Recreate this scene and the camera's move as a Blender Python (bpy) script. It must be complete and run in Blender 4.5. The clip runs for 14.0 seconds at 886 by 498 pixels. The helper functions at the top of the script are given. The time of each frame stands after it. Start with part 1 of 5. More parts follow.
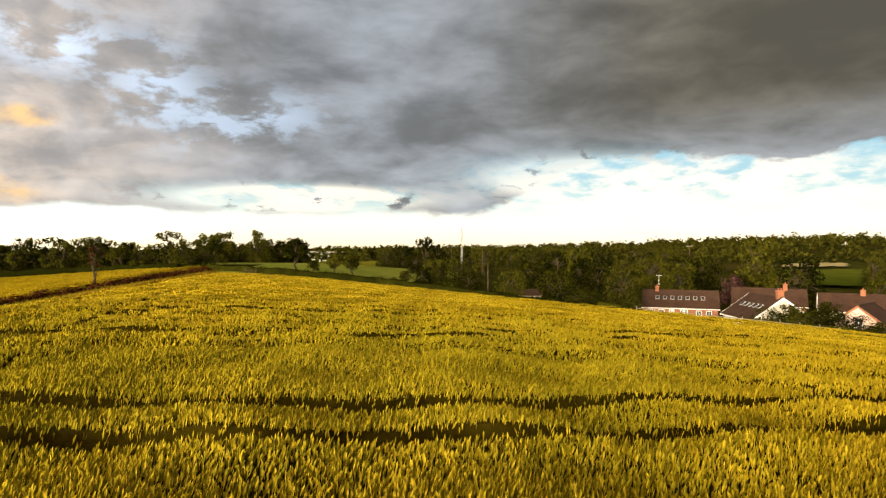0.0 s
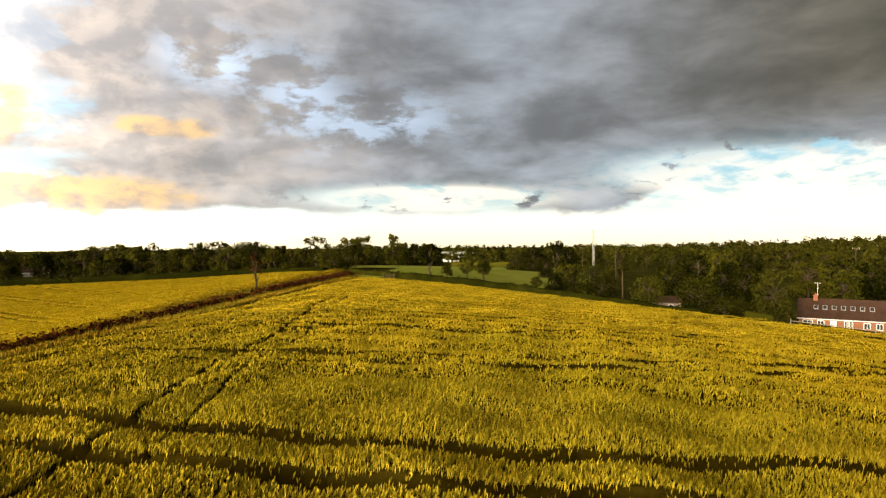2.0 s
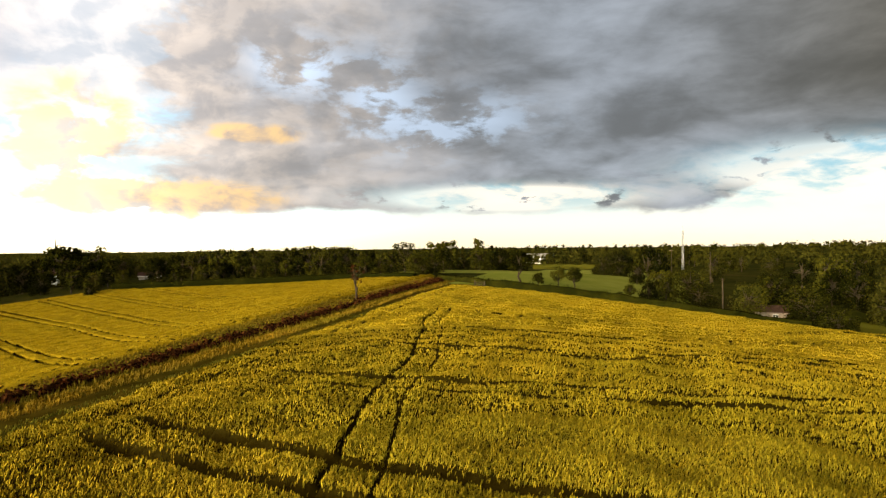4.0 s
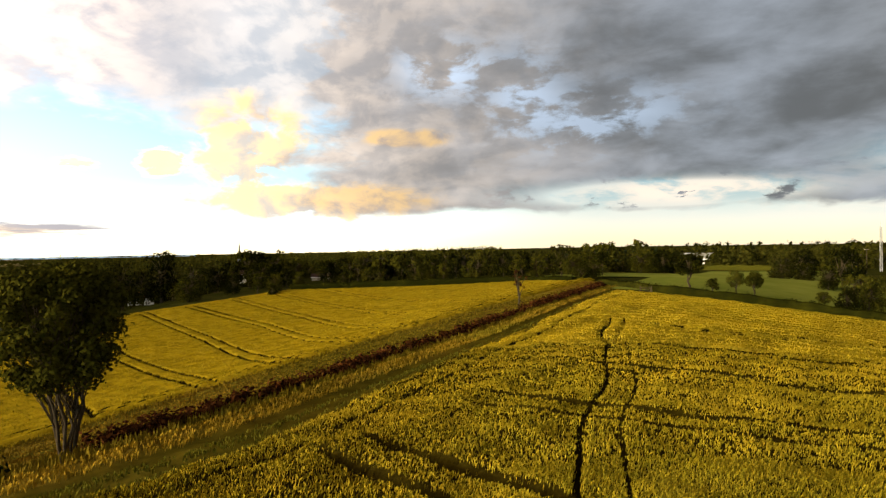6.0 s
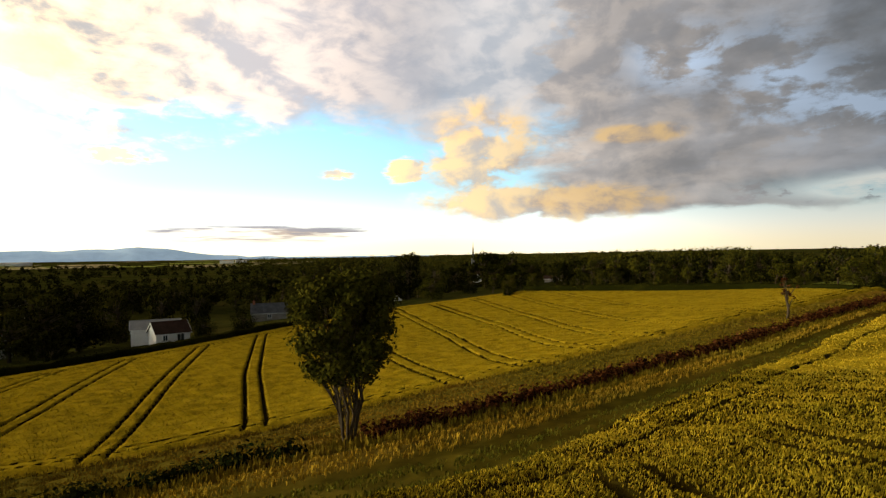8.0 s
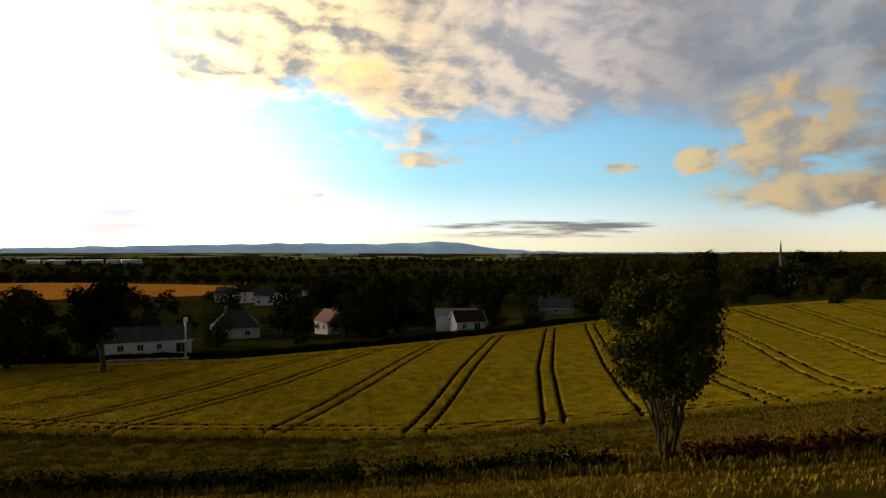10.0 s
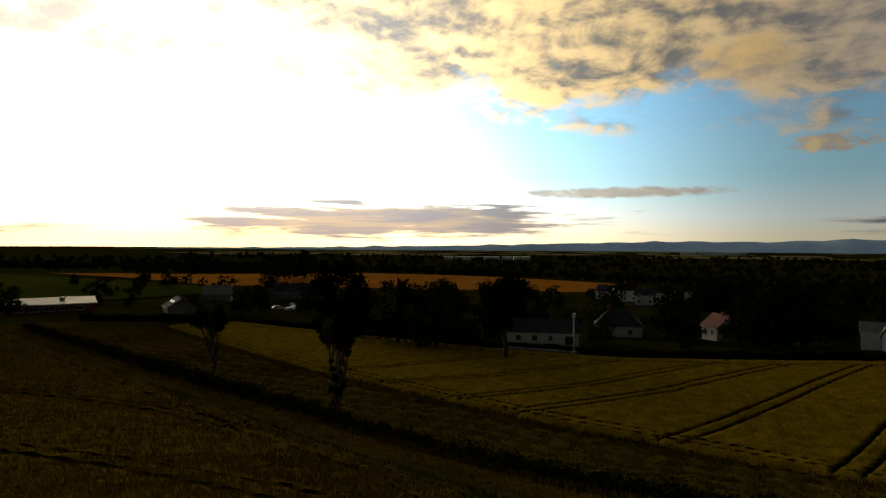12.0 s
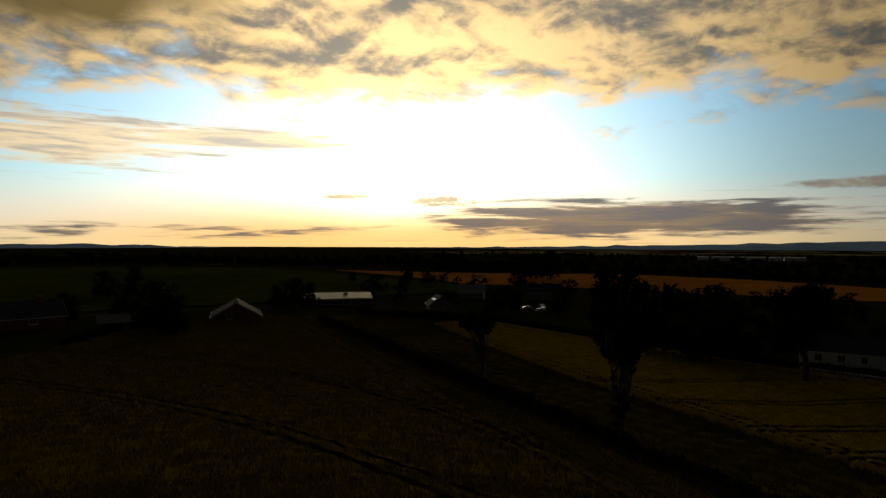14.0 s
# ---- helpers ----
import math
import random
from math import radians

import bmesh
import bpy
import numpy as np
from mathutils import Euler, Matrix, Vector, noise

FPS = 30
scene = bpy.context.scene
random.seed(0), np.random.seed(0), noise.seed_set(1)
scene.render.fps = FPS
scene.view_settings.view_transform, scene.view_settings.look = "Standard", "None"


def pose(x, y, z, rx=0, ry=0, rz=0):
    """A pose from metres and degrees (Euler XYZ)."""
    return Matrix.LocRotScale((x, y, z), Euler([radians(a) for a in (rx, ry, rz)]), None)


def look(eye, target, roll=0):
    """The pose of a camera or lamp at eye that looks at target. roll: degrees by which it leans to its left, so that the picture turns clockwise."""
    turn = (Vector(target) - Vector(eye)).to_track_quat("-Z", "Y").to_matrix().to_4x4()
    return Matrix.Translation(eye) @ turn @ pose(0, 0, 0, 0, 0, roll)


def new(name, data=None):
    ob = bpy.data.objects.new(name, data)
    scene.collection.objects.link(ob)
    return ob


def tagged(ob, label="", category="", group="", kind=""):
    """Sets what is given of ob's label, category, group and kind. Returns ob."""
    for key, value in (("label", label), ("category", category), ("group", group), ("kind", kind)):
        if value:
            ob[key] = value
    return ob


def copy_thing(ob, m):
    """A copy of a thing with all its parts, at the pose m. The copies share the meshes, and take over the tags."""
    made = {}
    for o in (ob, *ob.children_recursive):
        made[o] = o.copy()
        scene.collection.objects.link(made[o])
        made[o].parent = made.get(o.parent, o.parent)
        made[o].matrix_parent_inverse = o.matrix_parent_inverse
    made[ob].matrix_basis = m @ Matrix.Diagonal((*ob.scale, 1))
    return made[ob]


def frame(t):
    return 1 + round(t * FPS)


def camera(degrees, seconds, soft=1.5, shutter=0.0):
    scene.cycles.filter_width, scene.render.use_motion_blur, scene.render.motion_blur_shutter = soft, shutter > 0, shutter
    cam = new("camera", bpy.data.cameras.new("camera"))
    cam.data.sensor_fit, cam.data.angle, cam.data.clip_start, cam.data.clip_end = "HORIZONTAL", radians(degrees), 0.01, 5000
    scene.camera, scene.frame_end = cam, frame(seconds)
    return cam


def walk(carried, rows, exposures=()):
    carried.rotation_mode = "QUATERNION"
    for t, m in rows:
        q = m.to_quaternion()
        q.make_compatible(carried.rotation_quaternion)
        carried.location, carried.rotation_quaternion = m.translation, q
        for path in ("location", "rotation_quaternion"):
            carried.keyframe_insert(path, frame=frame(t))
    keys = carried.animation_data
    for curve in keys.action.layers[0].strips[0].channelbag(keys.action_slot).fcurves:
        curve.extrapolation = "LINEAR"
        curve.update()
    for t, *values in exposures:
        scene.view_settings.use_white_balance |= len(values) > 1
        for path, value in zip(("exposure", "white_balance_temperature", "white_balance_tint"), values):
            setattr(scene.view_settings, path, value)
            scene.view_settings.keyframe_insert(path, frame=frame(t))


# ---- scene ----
FOV = 72.9
cam = camera(FOV, 14.0, soft=1.3)
PATH = [
    (0.0, pose(7.80, 4.67, 10.74, 90.05, -0.06, 0.00)),
    (0.5, pose(7.88, 4.47, 11.06, 89.95, -0.02, 4.40)),
    (1.0, pose(7.86, 4.19, 11.37, 89.96, 0.04, 7.51)),
    (1.5, pose(7.72, 3.82, 11.65, 89.94, -0.07, 10.19)),
    (2.0, pose(7.41, 3.44, 11.98, 89.92, -0.01, 12.22)),
    (2.5, pose(6.96, 3.07, 12.29, 89.94, 0.05, 14.20)),
    (5.0, pose(4.27, 1.17, 13.91, 89.81, 0.27, 25.04)),
    (5.5, pose(3.76, 1.03, 14.11, 89.78, 0.41, 29.04)),
    (6.0, pose(3.30, 1.04, 14.30, 89.90, 0.53, 33.56)),
    (6.5, pose(2.91, 1.04, 14.44, 90.00, 0.81, 38.02)),
    (7.0, pose(2.61, 0.98, 14.53, 90.10, 0.97, 42.49)),
    (9.5, pose(-0.00, -0.00, 15.00, 89.78, -0.35, 75.66)),
    (10.0, pose(-0.11, -0.45, 15.04, 89.74, -0.24, 81.50)),
    (10.5, pose(-0.20, -0.83, 15.03, 89.59, -0.43, 90.39)),
    (11.0, pose(-0.48, -1.16, 15.02, 89.64, -0.29, 99.56)),
    (11.5, pose(-0.77, -1.57, 15.07, 89.52, -0.26, 107.85)),
    (12.0, pose(-1.09, -2.27, 15.17, 89.45, -0.21, 116.35)),
    (12.5, pose(-1.42, -3.34, 15.29, 89.47, -0.16, 124.00)),
    (13.0, pose(-1.76, -4.67, 15.41, 89.39, 0.01, 130.05)),
    (13.5, pose(-2.17, -6.17, 15.51, 89.34, 0.12, 135.82)),
    (14.0, pose(-2.63, -7.70, 15.59, 89.38, 0.08, 139.10)),
]
EXPOSURES = [(0.0, 0.15, 7500, 12), (5.0, 0.0, 7250, 11), (7.0, -0.35, 7200, 11), (9.5, -1.15, 6600, 8), (11.0, -2.1, 6500, 7), (12.5, -3.3, 7000, 8), (14.0, -4.35, 7200, 9)]
walk(cam, PATH, EXPOSURES)

# ---- sky, sun ----
SUN_YAW, SUN_ELEV = 144.0, 5.8


def node_math(nt, op, a, b=0.0, c=0.0):
    n = nt.nodes.new("ShaderNodeMath")
    n.operation = op
    for i, v in enumerate((a, b, c)):
        if isinstance(v, (int, float)):
            n.inputs[i].default_value = v
        else:
            nt.links.new(v, n.inputs[i])
    return n.outputs[0]


def node_ramp(nt, v, lo, hi):
    n = nt.nodes.new("ShaderNodeMapRange")
    n.interpolation_type = "SMOOTHSTEP"
    nt.links.new(v, n.inputs[0])
    for i, q in ((1, lo), (2, hi)):
        if isinstance(q, (int, float)):
            n.inputs[i].default_value = q
        else:
            nt.links.new(q, n.inputs[i])
    return n.outputs[0]


def node_mix(nt, f, a, b):
    n = nt.nodes.new("ShaderNodeMix")
    n.data_type = "RGBA"
    for i, v in ((0, f), (6, a), (7, b)):
        if isinstance(v, (int, float)):
            n.inputs[i].default_value = v
        elif isinstance(v, tuple):
            n.inputs[i].default_value = (*v, 1)
        else:
            nt.links.new(v, n.inputs[i])
    return n.outputs[2]


def node_noise(nt, vec, scale, detail=4.0, rough=0.55, dist=0.0, color=False):
    n = nt.nodes.new("ShaderNodeTexNoise")
    n.inputs["Scale"].default_value = scale
    n.inputs["Detail"].default_value = detail
    n.inputs["Roughness"].default_value = rough
    n.inputs["Distortion"].default_value = dist
    if vec is not None:
        nt.links.new(vec, n.inputs["Vector"])
    return n.outputs["Color" if color else "Fac"]


def build_sky():
    world = bpy.data.worlds.new("evening_sky")
    scene.world = world
    world.use_nodes = True
    nt = world.node_tree
    bg = nt.nodes["Background"]
    M = lambda op, a, b=0.0, c=0.0: node_math(nt, op, a, b, c)
    R = lambda v, lo, hi: node_ramp(nt, v, lo, hi)
    X = lambda f, a, b: node_mix(nt, f, a, b)
    tc = nt.nodes.new("ShaderNodeTexCoord").outputs["Generated"]
    sep = nt.nodes.new("ShaderNodeSeparateXYZ")
    nt.links.new(tc, sep.inputs[0])
    x, y, z = sep.outputs
    az = M("MULTIPLY", M("ARCTAN2", M("MULTIPLY", x, -1.0), y), 57.2958)
    el = M("MULTIPLY", M("ARCSINE", z), 57.2958)

    def vec(a, b, c=0.0):
        n = nt.nodes.new("ShaderNodeCombineXYZ")
        for i, v in enumerate((a, b, c)):
            if isinstance(v, (int, float)):
                n.inputs[i].default_value = v
            else:
                nt.links.new(v, n.inputs[i])
        return n.outputs[0]

    def blob(a0, e0, sa, se):
        p = M("POWER", M("ABSOLUTE", M("DIVIDE", M("SUBTRACT", az, a0), sa)), 2.0)
        q = M("POWER", M("ABSOLUTE", M("DIVIDE", M("SUBTRACT", el, e0), se)), 2.0)
        return M("EXPONENT", M("MULTIPLY", M("ADD", p, q), -1.0))

    # cloud sheet seen in perspective, and layers seen edge-on near the horizon
    zz = M("ADD", M("MAXIMUM", z, 0.0), 0.24)
    px, py = M("DIVIDE", x, zz), M("DIVIDE", y, zz)
    plane = vec(px, py)
    shift = lambda d: vec(M("ADD", px, -math.sin(radians(SUN_YAW)) * d), M("ADD", py, math.cos(radians(SUN_YAW)) * d))
    n_big = node_noise(nt, plane, 1.0, 3.0, 0.45, 0.25)
    n_mid = node_noise(nt, plane, 2.5, 6.0, 0.50, 0.35)
    n_fine = node_noise(nt, plane, 7.0, 7.0, 0.60, 0.35)
    n_puff = node_noise(nt, vec(M("MULTIPLY", az, 0.075), M("MULTIPLY", el, 0.20)), 2.0, 7.0, 0.58, 0.3)
    heap = lambda da, de: node_noise(nt, vec(M("MULTIPLY", M("ADD", az, da), 0.13), M("MULTIPLY", M("ADD", el, de), 0.19)), 1.9, 7.0, 0.56, 0.35)
    n_cum = heap(0.0, 0.0)
    n_wisp = node_noise(nt, vec(M("MULTIPLY", az, 0.30), M("MULTIPLY", el, 0.85)), 1.6, 7.0, 0.62, 0.3)
    n_streak = node_noise(nt, vec(M("MULTIPLY", az, 0.05), M("MULTIPLY", el, 0.62)), 2.6, 7.0, 0.60, 0.25)
    cc = M("SUBTRACT", n_cum, 0.5)
    cb = M("SUBTRACT", n_big, 0.5)
    cm = M("SUBTRACT", n_mid, 0.5)
    cp = M("SUBTRACT", n_puff, 0.5)
    cf = M("SUBTRACT", n_fine, 0.5)
    cs = M("SUBTRACT", n_streak, 0.5)
    # sunward sides of the heaps and of the high cloud
    heap_lit = R(M("SUBTRACT", n_cum, heap(1.3, 0.7)), -0.16, 0.15)
    high_lit = R(M("SUBTRACT", M("ADD", n_mid, M("MULTIPLY", n_fine, 0.6)), M("ADD", node_noise(nt, shift(0.09), 2.5, 6.0, 0.50, 0.35), M("MULTIPLY", node_noise(nt, shift(0.04), 7.0, 7.0, 0.60, 0.35), 0.6))), -0.16, 0.12)

    # clear sky: daylight model plus the haze towards the horizon
    sky = nt.nodes.new("ShaderNodeTexSky")
    sky.sky_type = "NISHITA"
    sky.sun_disc = False
    sky.sun_elevation = radians(SUN_ELEV)
    sky.sun_rotation = radians(-SUN_YAW)
    sky.dust_density = 1.5
    dim = nt.nodes.new("ShaderNodeVectorMath")
    dim.operation = "SCALE"
    dim.inputs["Scale"].default_value = 0.1
    nt.links.new(sky.outputs[0], dim.inputs[0])
    blue = X(R(el, 2.0, 16.0), (0.46, 0.82, 0.98), (0.24, 0.59, 0.97))
    clear = X(0.85, dim.outputs[0], blue)
    clear = X(M("MULTIPLY", R(el, 6.5, 0.5), 0.90), clear, X(R(az, 38.0, 58.0), X(R(el, 3.0, 0.0), (1.28, 1.26, 1.14), (1.32, 1.16, 0.80)), X(R(el, 3.0, 0.0), (0.92, 0.94, 0.90), (0.98, 0.84, 0.56))))

    thin = nt.nodes.new("ShaderNodeVectorMath")
    thin.operation = "SCALE"
    nt.links.new(clear, thin.inputs[0])
    nt.links.new(M("ADD", M("SUBTRACT", 1.0, M("MULTIPLY", M("MULTIPLY", R(az, 40.0, 60.0), R(az, 104.0, 84.0)), 0.24)), M("MULTIPLY", R(az, 104.0, 124.0), 0.5)), thin.inputs["Scale"])
    clear = thin.outputs[0]
    # angle from the sun
    sx, sy, sz = (-math.sin(radians(SUN_YAW)) * math.cos(radians(SUN_ELEV)), math.cos(radians(SUN_YAW)) * math.cos(radians(SUN_ELEV)), math.sin(radians(SUN_ELEV)))
    dot = M("ADD", M("ADD", M("MULTIPLY", x, sx), M("MULTIPLY", y, sy)), M("MULTIPLY", z, sz))
    ang = M("MULTIPLY", M("ARCCOSINE", M("MINIMUM", dot, 0.99999)), 57.2958)
    near_sun = M("EXPONENT", M("MULTIPLY", ang, -0.055))
    glow = M("ADD", M("MULTIPLY", M("EXPONENT", M("MULTIPLY", ang, -0.20)), 5.0), M("MULTIPLY", M("EXPONENT", M("MULTIPLY", ang, -0.07)), 0.55))

    # the grey bank: ragged flat base, ends in the west
    base_el = M("ADD", 3.4, M("MULTIPLY", R(az, -3.0, -14.0), 4.6))
    edge = M("ADD", el, M("ADD", M("MULTIPLY", cp, M("ADD", 2.2, M("MULTIPLY", R(az, 4.0, -12.0), 4.0))), M("MULTIPLY", cm, 1.0)))
    bank = R(edge, M("SUBTRACT", base_el, 0.35), M("ADD", base_el, 0.5))
    west = M("ADD", az, M("ADD", M("MULTIPLY", cb, 34.0), M("MULTIPLY", cp, 26.0)))
    bank = M("MULTIPLY", bank, M("MAXIMUM", R(west, 52.0, 40.0), M("MULTIPLY", M("MULTIPLY", R(M("ADD", el, M("MULTIPLY", cm, 9.0)), 9.5, 14.0), R(west, 92.0, 66.0)), 0.86)))
    torn = R(M("ADD", n_cum, M("ADD", M("MULTIPLY", cp, 0.8), M("MULTIPLY", cf, 0.9))), 0.42, 0.64)
    hole = M("ADD", M("ADD", blob(25.5, 13.5, 3.4, 3.6), blob(17.0, 12.0, 5.5, 2.0)), M("ADD", blob(20.5, 10.2, 2.4, 1.6), blob(33.0, 16.5, 4.0, 2.2)))
    thin_cloud = M("MINIMUM", M("MULTIPLY", M("MULTIPLY", hole, 0.85), torn), 0.8)
    gap = M("ADD", M("MULTIPLY", blob(13.5, 4.7, 8.5, 0.95), 1.6), blob(-13.0, 6.8, 8.0, 1.6))
    hole = M("ADD", M("MULTIPLY", thin_cloud, 0.25), M("MULTIPLY", gap, M("MULTIPLY", R(M("ADD", n_cum, M("MULTIPLY", cf, 0.7)), 0.30, 0.44), 2.4)))
    bank = M("MULTIPLY", bank, M("SUBTRACT", 1.0, M("MULTIPLY", M("MINIMUM", hole, 1.0), 0.88)))
    wisp = M("MULTIPLY", R(M("ADD", n_puff, M("MULTIPLY", cf, 0.5)), 0.34, 0.58), M("ADD", blob(-22.0, 5.0, 20.0, 3.6), blob(12.0, 4.9, 10.0, 1.3)))
    # broken evening cloud high in the west, thinning to the south
    high = R(M("ADD", el, M("ADD", M("ADD", M("MULTIPLY", cm, 13.0), M("MULTIPLY", cf, 10.0)), M("MULTIPLY", cb, 8.0))), 10.5, 15.0)
    high = M("MULTIPLY", high, R(M("ADD", az, M("MULTIPLY", cb, 20.0)), 50.0, 68.0))
    mass = M("MULTIPLY", R(M("ADD", az, M("MULTIPLY", cm, 22.0)), 155.0, 168.0), R(M("ADD", el, M("MULTIPLY", cm, 12.0)), 14.5, 19.0))

    # single clouds with frayed outlines
    def cloud(a0, e0, sa, se, rag=1.0):
        return R(M("MULTIPLY", blob(a0, e0, sa, se), M("ADD", 1.0, M("ADD", M("MULTIPLY", M("SUBTRACT", n_wisp, 0.5), 3.2 * rag), M("MULTIPLY", cc, 2.0 * rag)))), 0.30, 0.75)

    def mound(a0, e0, sa, se):
        return R(M("MULTIPLY", blob(a0, e0, sa, se), M("ADD", 1.0, M("ADD", M("MULTIPLY", cc, 3.2), M("MULTIPLY", cf, 1.4)))), 0.22, 0.72)

    small = M("MAXIMUM", cloud(83.5, 8.2, 3.6, 0.9), M("MAXIMUM", M("MAXIMUM", mound(51.5, 9.0, 5.4, 5.0), mound(37.0, 10.4, 4.0, 0.9)), mound(46.0, 4.6, 11.0, 2.0)))
    small = M("MAXIMUM", small, M("MAXIMUM", M("MAXIMUM", cloud(65.0, 7.2, 2.0, 0.6), cloud(58.5, 7.6, 2.4, 1.3)), mound(90.0, 15.4, 3.8, 2.2)))
    dark_puff = M("MAXIMUM", cloud(139.0, 3.9, 4.0, 0.6), M("MAXIMUM", cloud(100.0, 4.7, 10.5, 0.55, 0.6), cloud(148.0, 4.3, 3.0, 0.3, 0.7)))
    stratus = M("MULTIPLY", R(M("ADD", M("ADD", blob(172.0, 8.2, 13.0, 2.6), blob(154.0, 9.4, 10.0, 0.9)), M("MULTIPLY", cs, 2.4)), 0.34, 0.85), M("MINIMUM", M("MULTIPLY", M("ADD", blob(172.0, 8.2, 15.0, 3.2), blob(154.0, 9.4, 12.0, 1.4)), 2.0), 1.0))
    reach = M("ADD", M("ADD", blob(122.0, 2.2, 17.0, 1.7), M("MULTIPLY", blob(165.0, 1.0, 20.0, 0.9), 0.45)), M("MULTIPLY", blob(72.0, 1.7, 11.0, 0.8), 0.6))
    low = M("MULTIPLY", R(M("ADD", reach, M("ADD", M("MULTIPLY", cs, 2.0), M("MULTIPLY", cp, 0.5))), 0.22, 0.60), M("MINIMUM", M("MULTIPLY", reach, 3.0), 1.0))

    # colours
    shade = R(M("ADD", M("MULTIPLY", n_mid, 0.42), M("ADD", M("MULTIPLY", n_big, 0.42), M("MULTIPLY", n_puff, 0.26))), 0.42, 0.70)
    grey = X(shade, (0.150, 0.165, 0.185), (0.40, 0.47, 0.58))
    dusk = X(M("MULTIPLY", R(az, 8.0, -24.0), R(el, 6.0, 14.0)), grey, X(shade, (0.085, 0.077, 0.058), (0.20, 0.185, 0.15)))
    pale = X(M("MULTIPLY", R(M("ADD", az, M("MULTIPLY", cb, 22.0)), 8.0, 46.0), 0.9), dusk, X(R(M("ADD", M("MULTIPLY", heap_lit, 0.16), M("ADD", M("MULTIPLY", n_mid, 0.70), M("MULTIPLY", n_big, 0.45))), 0.40, 0.92), X(R(az, 46.0, 62.0), (0.25, 0.24, 0.25), (0.18, 0.175, 0.19)), X(R(az, 46.0, 62.0), (0.60, 0.52, 0.46), (0.34, 0.31, 0.305))))
    warm = X(M("ADD", M("MULTIPLY", heap_lit, 0.85), M("MULTIPLY", R(az, 42.0, 58.0), 0.22)), (0.29, 0.255, 0.245), (0.68, 0.47, 0.21))
    lit = X(R(az, 62.0, 100.0), X(high_lit, X(R(az, 52.0, 76.0), (0.40, 0.39, 0.44), (0.62, 0.61, 0.67)), X(R(az, 52.0, 76.0), (0.70, 0.62, 0.59), (1.08, 0.95, 0.90))), X(high_lit, (0.27, 0.22, 0.16), (1.42, 0.98, 0.42)))

    col = clear
    add = nt.nodes.new("ShaderNodeMix")
    add.data_type, add.blend_type = "RGBA", "ADD"
    add.inputs[0].default_value = 1.0
    gl = nt.nodes.new("ShaderNodeVectorMath")
    gl.operation = "SCALE"
    gl.inputs[0].default_value = (1.0, 0.80, 0.46)
    nt.links.new(glow, gl.inputs["Scale"])
    nt.links.new(col, add.inputs[6])
    nt.links.new(gl.outputs[0], add.inputs[7])
    col = add.outputs[2]
    col = X(M("MULTIPLY", M("MULTIPLY", R(el, 6.5, 0.6), R(ang, 54.0, 8.0)), 0.92), col, (1.05, 0.62, 0.20))
    col = X(M("MULTIPLY", stratus, 0.85), col, X(R(n_streak, 0.42, 0.66), (1.35, 1.02, 0.60), (0.64, 0.55, 0.46)))
    col = X(M("MULTIPLY", low, 0.90), col, X(R(M("ADD", n_streak, M("MULTIPLY", cp, 0.4)), 0.40, 0.62), (0.25, 0.185, 0.14), (0.125, 0.12, 0.15)))
    col = X(M("MINIMUM", M("MULTIPLY", wisp, 1.15), 1.0), col, (1.25, 1.17, 1.06))
    col = X(M("MULTIPLY", bank, 0.97), col, pale)
    col = X(thin_cloud, col, (0.52, 0.68, 0.93))
    lit2 = nt.nodes.new("ShaderNodeVectorMath")
    lit2.operation = "SCALE"
    nt.links.new(lit, lit2.inputs[0])
    nt.links.new(M("ADD", 0.46, M("MULTIPLY", near_sun, 1.4)), lit2.inputs["Scale"])
    col = X(M("MULTIPLY", high, 0.92), col, lit2.outputs[0])
    col = X(M("MULTIPLY", mass, 0.93), col, X(n_mid, (0.075, 0.055, 0.020), (0.26, 0.19, 0.07)))
    col = X(M("MULTIPLY", small, 0.84), col, warm)
    col = X(M("MULTIPLY", dark_puff, 0.8), col, X(n_wisp, (0.62, 0.46, 0.30), (0.16, 0.15, 0.17)))
    # thick grey cloud overhead, out of view, added to cut light from above
    over = R(M("ADD", el, M("MULTIPLY", cm, 20.0)), 22.0, 38.0)
    col = X(over, col, X(shade, (0.09, 0.085, 0.08), (0.22, 0.22, 0.22)))
    col = X(R(el, 0.0, -3.0), col, (0.05, 0.05, 0.035))
    nt.links.new(col, bg.inputs["Color"])
    # the evening sky grows brighter towards the sun
    nt.links.new(M("ADD", 1.0, M("MULTIPLY", M("SUBTRACT", 1.0, M("MULTIPLY", over, 0.8)), M("ADD", M("MULTIPLY", R(ang, 126.0, 58.0), 3.2), M("MULTIPLY", R(ang, 64.0, 8.0), 15.0)))), bg.inputs["Strength"])


build_sky()
sun = new("sun", bpy.data.lights.new("sun", "SUN"))
sun.data.energy, sun.data.angle, sun.data.color = 1.5, radians(7.0), (1.0, 0.74, 0.42)
sun.matrix_world = look((0, 0, 0), (math.sin(radians(SUN_YAW)) * math.cos(radians(SUN_ELEV)), -math.cos(radians(SUN_YAW)) * math.cos(radians(SUN_ELEV)), -math.sin(radians(SUN_ELEV))))

